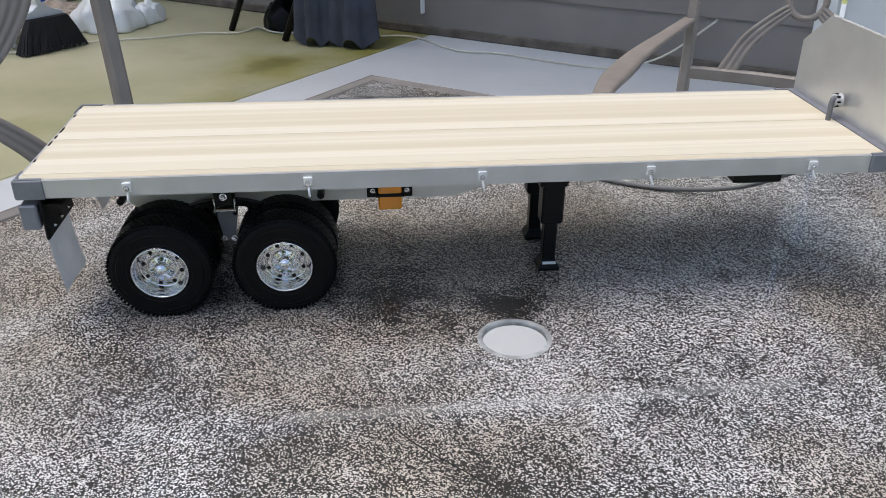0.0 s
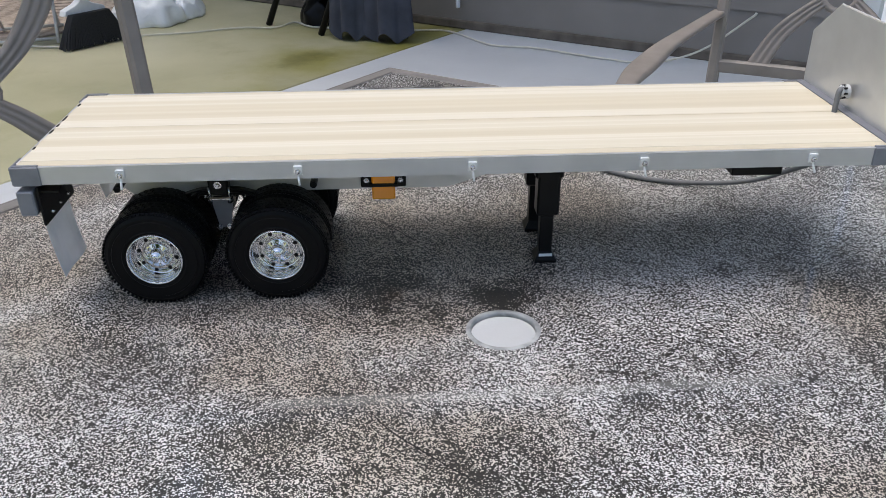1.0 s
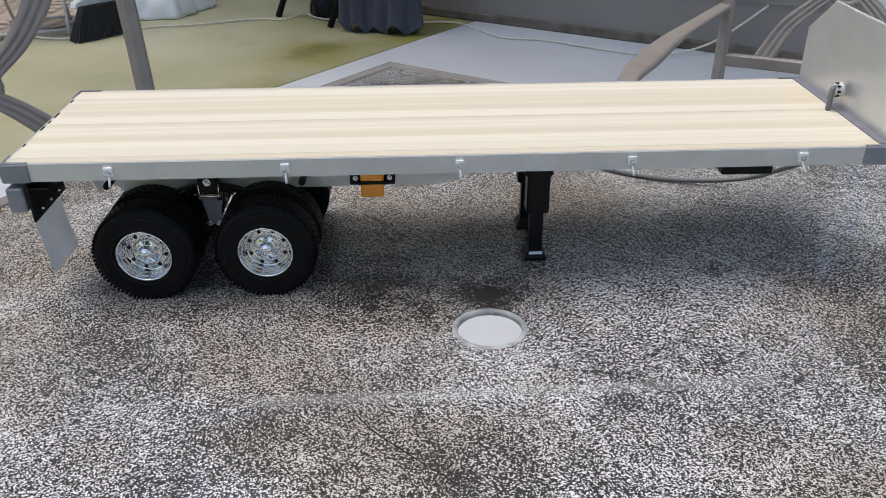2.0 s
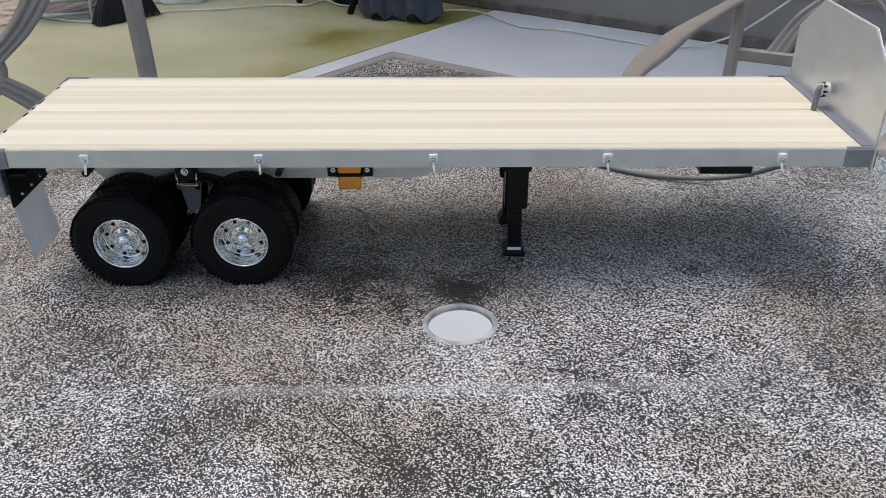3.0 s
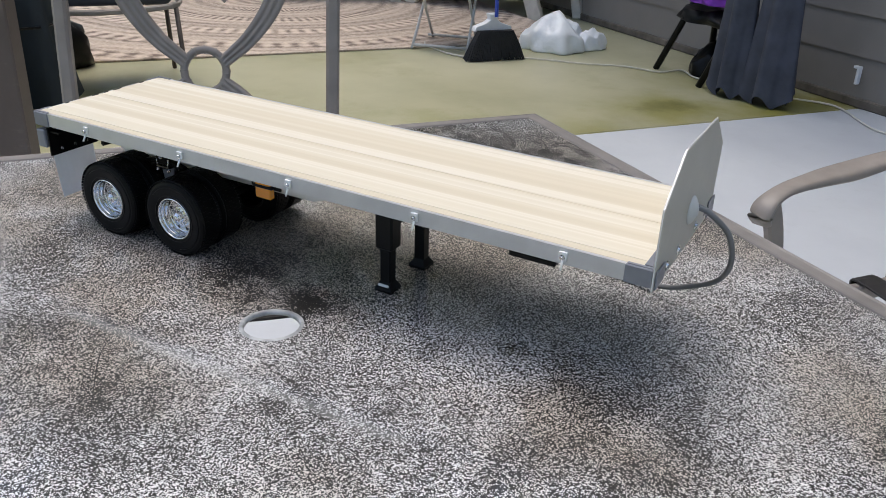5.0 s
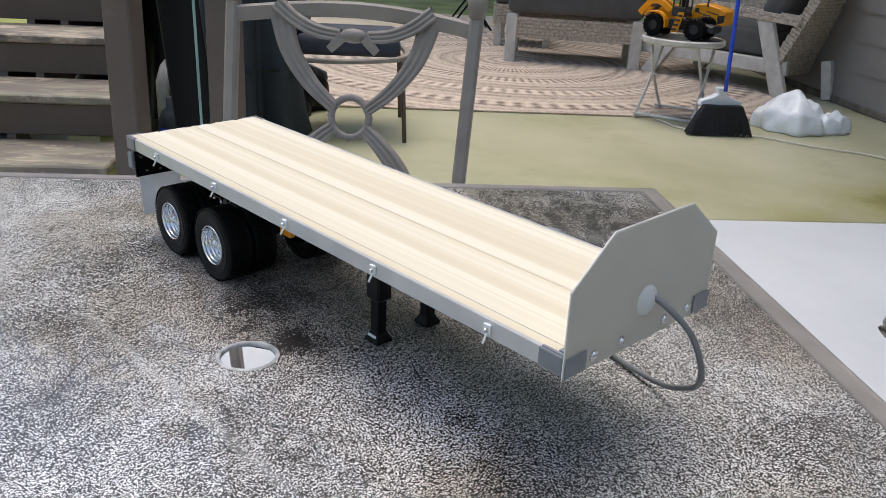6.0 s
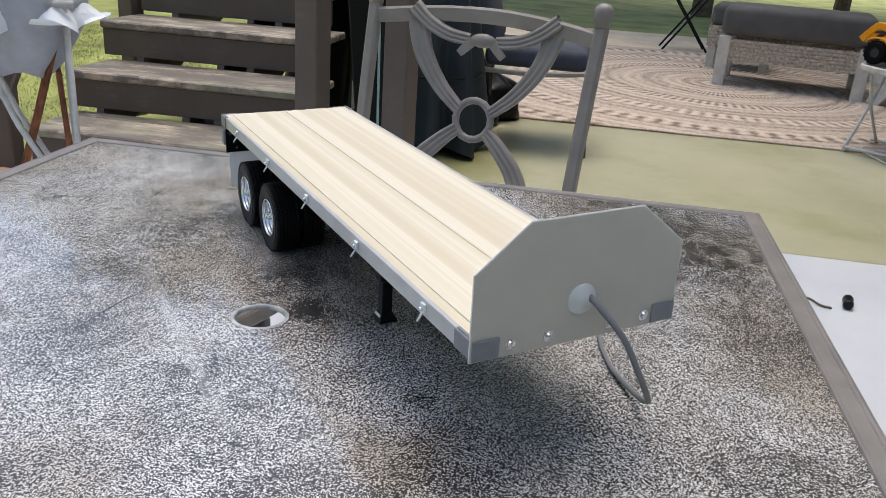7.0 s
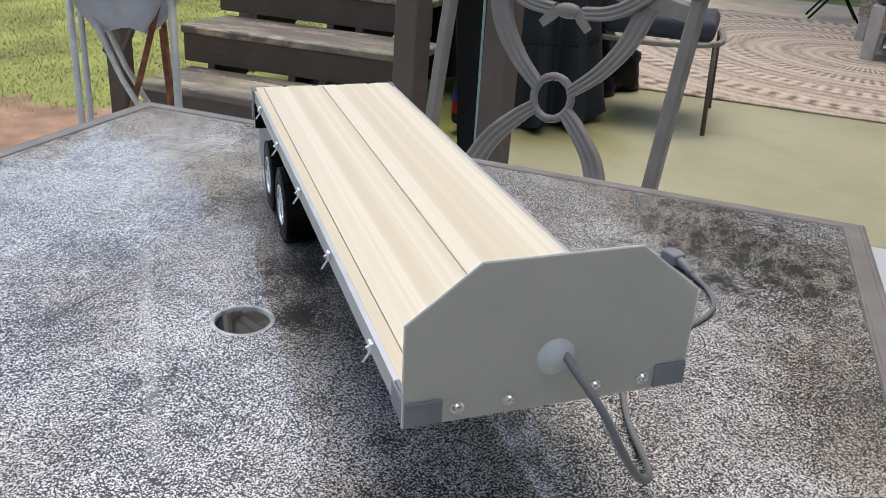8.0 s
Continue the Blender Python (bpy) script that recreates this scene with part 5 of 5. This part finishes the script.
tagged(part("storage_bag", crumpled(0.7, 0.75, 0.42, 21), BLACK, at=yard(-4.62, -0.47, 0), smooth=True), "black storage bag heaped under the deck", "bag")
# black drape added in place of the deck's deep shade
tagged(part("bin_cover", drape(1.0, 1.15, 1.35, 16, 8), BLACK, at=yard(-4.45, -0.95, 0), smooth=True), "black drape standing in for the deep shade under the deck", "cover")
cover = empty("grill_cover", yard(-3.66, -0.54, 0), "dark teal cover hanging over a tall grill", "cover")
part("canvas", drape(0.75, 0.62, 1.15, 6, 9), TEAL, cover, smooth=True)
part("tie_cord", sweep(bmesh.new(), [Vector((0.36 * math.cos(k * math.pi / 12), 0.30 * math.sin(k * math.pi / 12), 0.42 + 0.01 * math.sin(k))) for k in range(24)], circle(0.006, 6), (0, 0, 1), closed=True), BLACK, cover, "dark tie cord")
board = empty("leaning_board", yard(-2.62, -0.54, 0), "black board leaning between the deck posts", "board")
part("plank", sweep(bmesh.new(), [Vector((0.0, 0.02, 0.0)), Vector((-0.05, -0.06, 0.75)), Vector((-0.10, -0.15, 1.5))], rect(0.16, 0.03), (1, 0, 0)), BLACK, board)
part("cross_piece", B((0.03, 0.06, 0.03), (-0.055, -0.07, 0.80), bevel=0.004), STAIR, board)
tagged(part("plant_stake", tube([(0, 0, 0), (0.0, -0.01, 0.7), (0.0, -0.02, 1.4)], 0.0052, 8, 3), TEAL_PAINT, at=yard(-2.55, -0.512, 0), smooth=True), "thin teal garden stake beside the post", "stake")
jug = empty("plastic_jug", yard(-3.70, -0.87, 0), "pale grey plastic jug under the deck", "jug")
part("body", lathe(bmesh.new(), [(0.0001, 0.0), (0.075, 0.0), (0.085, 0.02), (0.085, 0.30), (0.06, 0.38), (0.028, 0.42), (0.028, 0.46), (0.0001, 0.46)], 20), STEEL_WHITE, jug, smooth=True)
part("handle", tube([(0.055, 0, 0.39), (0.10, 0, 0.37), (0.105, 0, 0.30), (0.083, 0, 0.26)], 0.010, 8, 4), STEEL_WHITE, jug, smooth=True)
bottle = empty("spray_bottle", yard(-3.30, -0.80, 0.0), "small dark bottle with a red and blue label under the deck", "bottle")
part("body", lathe(bmesh.new(), [(0.0001, 0.0), (0.055, 0.0), (0.06, 0.01), (0.06, 0.19), (0.045, 0.23), (0.02, 0.25), (0.02, 0.30), (0.0001, 0.30)], 20), TEAL, bottle, smooth=True)
part("label_band", lathe(bmesh.new(), [(0.0612, 0.05), (0.0612, 0.11)], 20), RED, bottle, "red label band")
part("label_band", lathe(bmesh.new(), [(0.0612, 0.11), (0.0612, 0.16)], 20), BLUE, bottle, "blue label band")

tagged(part("storage_box", B((0.45, 0.42, 0.20), bevel=0.012, seg=2), WHITE_PLASTIC, at=yard(-3.25, -1.40, 0.10)), "white plastic storage box under the stairs", "box")

# rusty stool on the lawn side
stool = empty("folding_stool", yard(-1.90, -1.66, -0.055, 0, 0, 125), "rusty white folding stool with a sagging grey cloth seat", "stool")
for x in (-0.165, 0.165):
    for y in (-0.13, 0.13):
        part("leg", tube([(x, y, 0.0), (x * 0.98, y * 1.02, 0.86)], 0.0115, 8, 1), STEEL_WHITE, stool, smooth=True)
for y in (-0.10, 0.10):
    part("cross_tube", tube([(0.19, y, 0.02), (-0.02, y, 0.44), (-0.15, y, 0.80)], 0.0105, 8, 1), STEEL_WHITE, stool, smooth=True)
    part("cross_tube", tube([(-0.10, y * 0.8, 0.02), (0.04, y * 0.8, 0.44), (0.13, y * 0.8, 0.74)], 0.0105, 8, 1), RUST, stool, "rust-brown cross tube", smooth=True)
    part("brace", tube([(0.15, y * 1.1, 0.05), (0.125, y * 1.1, 0.62)], 0.010, 8, 1), RUST, stool, smooth=True)
for y in (-0.16, 0.16):
    part("seat_bar", tube([(-0.19, y, 0.855), (0.19, y, 0.855)], 0.0125, 8, 1), STEEL_WHITE, stool, smooth=True)
sag = bmesh.new()
rowsv = []
for r in range(13):
    k = r / 12
    row = []
    for i in range(40):
        a = 2 * math.pi * i / 40
        f = 1 + 0.09 * math.sin(5 * a + 1.3) + 0.05 * math.sin(9 * a + 4 * k)
        w = (0.20 * math.cos(k * 1.35) ** 0.55 + 0.01) * f * (1.06 if k < 0.3 else 1.0)
        row.append(sag.verts.new((w * math.cos(a), w * 0.92 * math.sin(a), 0.875 - 0.27 * k + 0.015 * math.sin(3 * a))))
    rowsv.append(row)
for r in range(12):
    for i in range(40):
        sag.faces.new((rowsv[r][i], rowsv[r][(i + 1) % 40], rowsv[r + 1][(i + 1) % 40], rowsv[r + 1][i]))
sag.faces.new(rowsv[12])
sag.faces.new(rowsv[0])
part("cloth_seat", sag, STOOL_CLOTH, stool, "grey cloth sagging between the tubes", smooth=True)
part("seat_cover", drape(0.50, 0.46, 0.13, 51, 6), BAG, stool, "white cloth edge over the seat", smooth=True, at=pose(0, 0, 0.755))

# the little black cap and twig on the white slab
tagged(part("bottle_cap", lathe(bmesh.new(), [(0.0001, 0.06), (0.014, 0.06), (0.017, 0.055), (0.018, 0.0), (0.0001, 0.0)], 16), BLACK, at=pose(-0.755, 2.85, 0.018, 90, 0, 40)), "small black plastic cap lying on the slab", "cap")
tagged(part("twig", tube([(-0.86, 2.70, 0.006), (-0.82, 2.73, 0.012), (-0.77, 2.735, 0.006), (-0.74, 2.755, 0.006)], 0.004, 6, 4), BARK), "short dark twig on the slab", "twig")
fold = empty("folding_table", yard(-9.6, 1.35, 0), "black folding stand with crossed legs at the lawn's edge", "stand")
for a, b in (((0, -0.25, 0), (0, 0.25, 0.7)), ((0, 0.25, 0), (0, -0.25, 0.7)), ((0.4, -0.25, 0), (0.4, 0.25, 0.7)), ((0.4, 0.25, 0), (0.4, -0.25, 0.7))):
    part("leg", tube([a, b], 0.013, 6, 1), BLACK, fold)
part("top", B((0.5, 0.6, 0.03), (0.2, 0, 0.71)), BLACK, fold)

# ---- garden ----


def tree(m, h, seed, label, limbs=14, leaves=260, size=1.0):
    rng = random.Random(seed)
    t = empty("tree", m, label, "tree", "trees past the lawn")
    tr = bmesh.new()
    sweep(tr, smooth_line([(0, 0, -0.1), (0.1, 0.05, h * 0.25), (0.0, 0.15, h * 0.6), (0.1, 0.1, h * 0.92)], 6), circle(0.16, 9), (0, 1, 0), scale=lambda k: 1.2 - 1.0 * k)
    clumps = []
    for i in range(limbs):
        a, z = rng.uniform(0, 6.28), h * rng.uniform(0.28, 0.8)
        r = h * 0.34 * (1.15 - z / h) + 0.5
        e = Vector((math.cos(a) * r, math.sin(a) * r, z + h * 0.12))
        sweep(tr, smooth_line([(0.05, 0.1, z * 0.9), tuple(e * 0.5 + Vector((0, 0, z * 0.47))), tuple(e)], 4), circle(0.05, 6), (0, 0, 1), scale=lambda k: 1.1 - 0.9 * k)
        clumps.append((e, h * 0.16))
    part("trunk", tr, BARK, t)
    verts, faces = [], []
    for c, r in clumps + [(Vector((0, 0.1, h * 0.92)), h * 0.15)]:
        for _ in range(leaves):
            p = c + Vector((rng.gauss(0, 0.5), rng.gauss(0, 0.5), rng.gauss(0, 0.38))) * r
            q = Euler((rng.uniform(0, 6), rng.uniform(0, 6), rng.uniform(0, 6))).to_matrix()
            s = rng.uniform(0.07, 0.16) * size
            k = len(verts)
            verts += [p + q @ Vector(v) * s for v in ((-1, 0, 0), (0, -0.55, 0.1), (1, 0, 0), (0, 0.55, 0.1))]
            faces.append((k, k + 1, k + 2, k + 3))
    me = bpy.data.meshes.new("crown")
    me.from_pydata([tuple(v) for v in verts], [], faces)
    me.materials.append(LEAF)
    o = new("crown", me)
    o.parent = t
    return t


for i, (x, y, h) in enumerate(((-19, -5, 7.5), (-20, 0.5, 8.5), (-21, 6, 8), (-17, -10, 8), (-14, -14, 7), (-22, 11, 9), (-9, -17, 8), (-4, -19, 8.5))):
    tree(yard(x, y, -0.06), h, 40 + i, "leafy green tree past the lawn")
# unseen trees, added so the tabletop reflects dark instead of sky
for i, (x, y, h) in enumerate(((-15.5, 2.2, 13.0), (-15.0, 5.6, 12.5), (-16.0, 9.0, 13.0))):
    tree(yard(x, y, -0.06), h, 70 + i, "unseen tall dense leafy tree, added to darken the tabletop's reflection", 26, 620, 1.9)
# unseen trees: four bound the tabletop's sky reflection, three darken the chrome rims
for i, (x, y, h) in enumerate(((-15.8, -2.4, 9.6), (-15.3, -4.9, 8.2), (-14.6, -7.0, 7.2), (-13.7, -9.0, 6.0), (4.5, -14.0, 9.0), (13.0, -9.0, 9.5), (17.0, 2.0, 9.0))):
    tree(yard(x, y, -0.06), h, 90 + i, "unseen dense leafy tree, added to shape reflections", 20, 420, 1.6)
rngg = random.Random(5)
verts, faces = [], []
for _ in range(90000):
    x, y = rngg.uniform(-7.5, -2.0), rngg.uniform(-6.4, -2.3)
    if x > -2.9 + 0.5 * rngg.random() and y > -3.0 + 0.4 * rngg.random():
        continue
    a, hgt = rngg.uniform(0, 6.28), rngg.uniform(0.010, 0.026)
    p = YARD @ Vector((x, y, -0.062))
    k = len(verts)
    dx, dy, lean = -math.sin(a) * 0.0035, math.cos(a) * 0.0035, rngg.uniform(0.01, 0.035)
    verts += [(p.x - dx, p.y - dy, p.z), (p.x + dx, p.y + dy, p.z), (p.x + lean * math.cos(a), p.y + lean * math.sin(a), p.z + hgt)]
    faces.append((k, k + 1, k + 2))
me = bpy.data.meshes.new("grass")
me.from_pydata(verts, [], faces)
me.materials.append(BLADE)
tagged(new("grass", me), "short green lawn grass with yellow patches", "grass", kind="stuff")
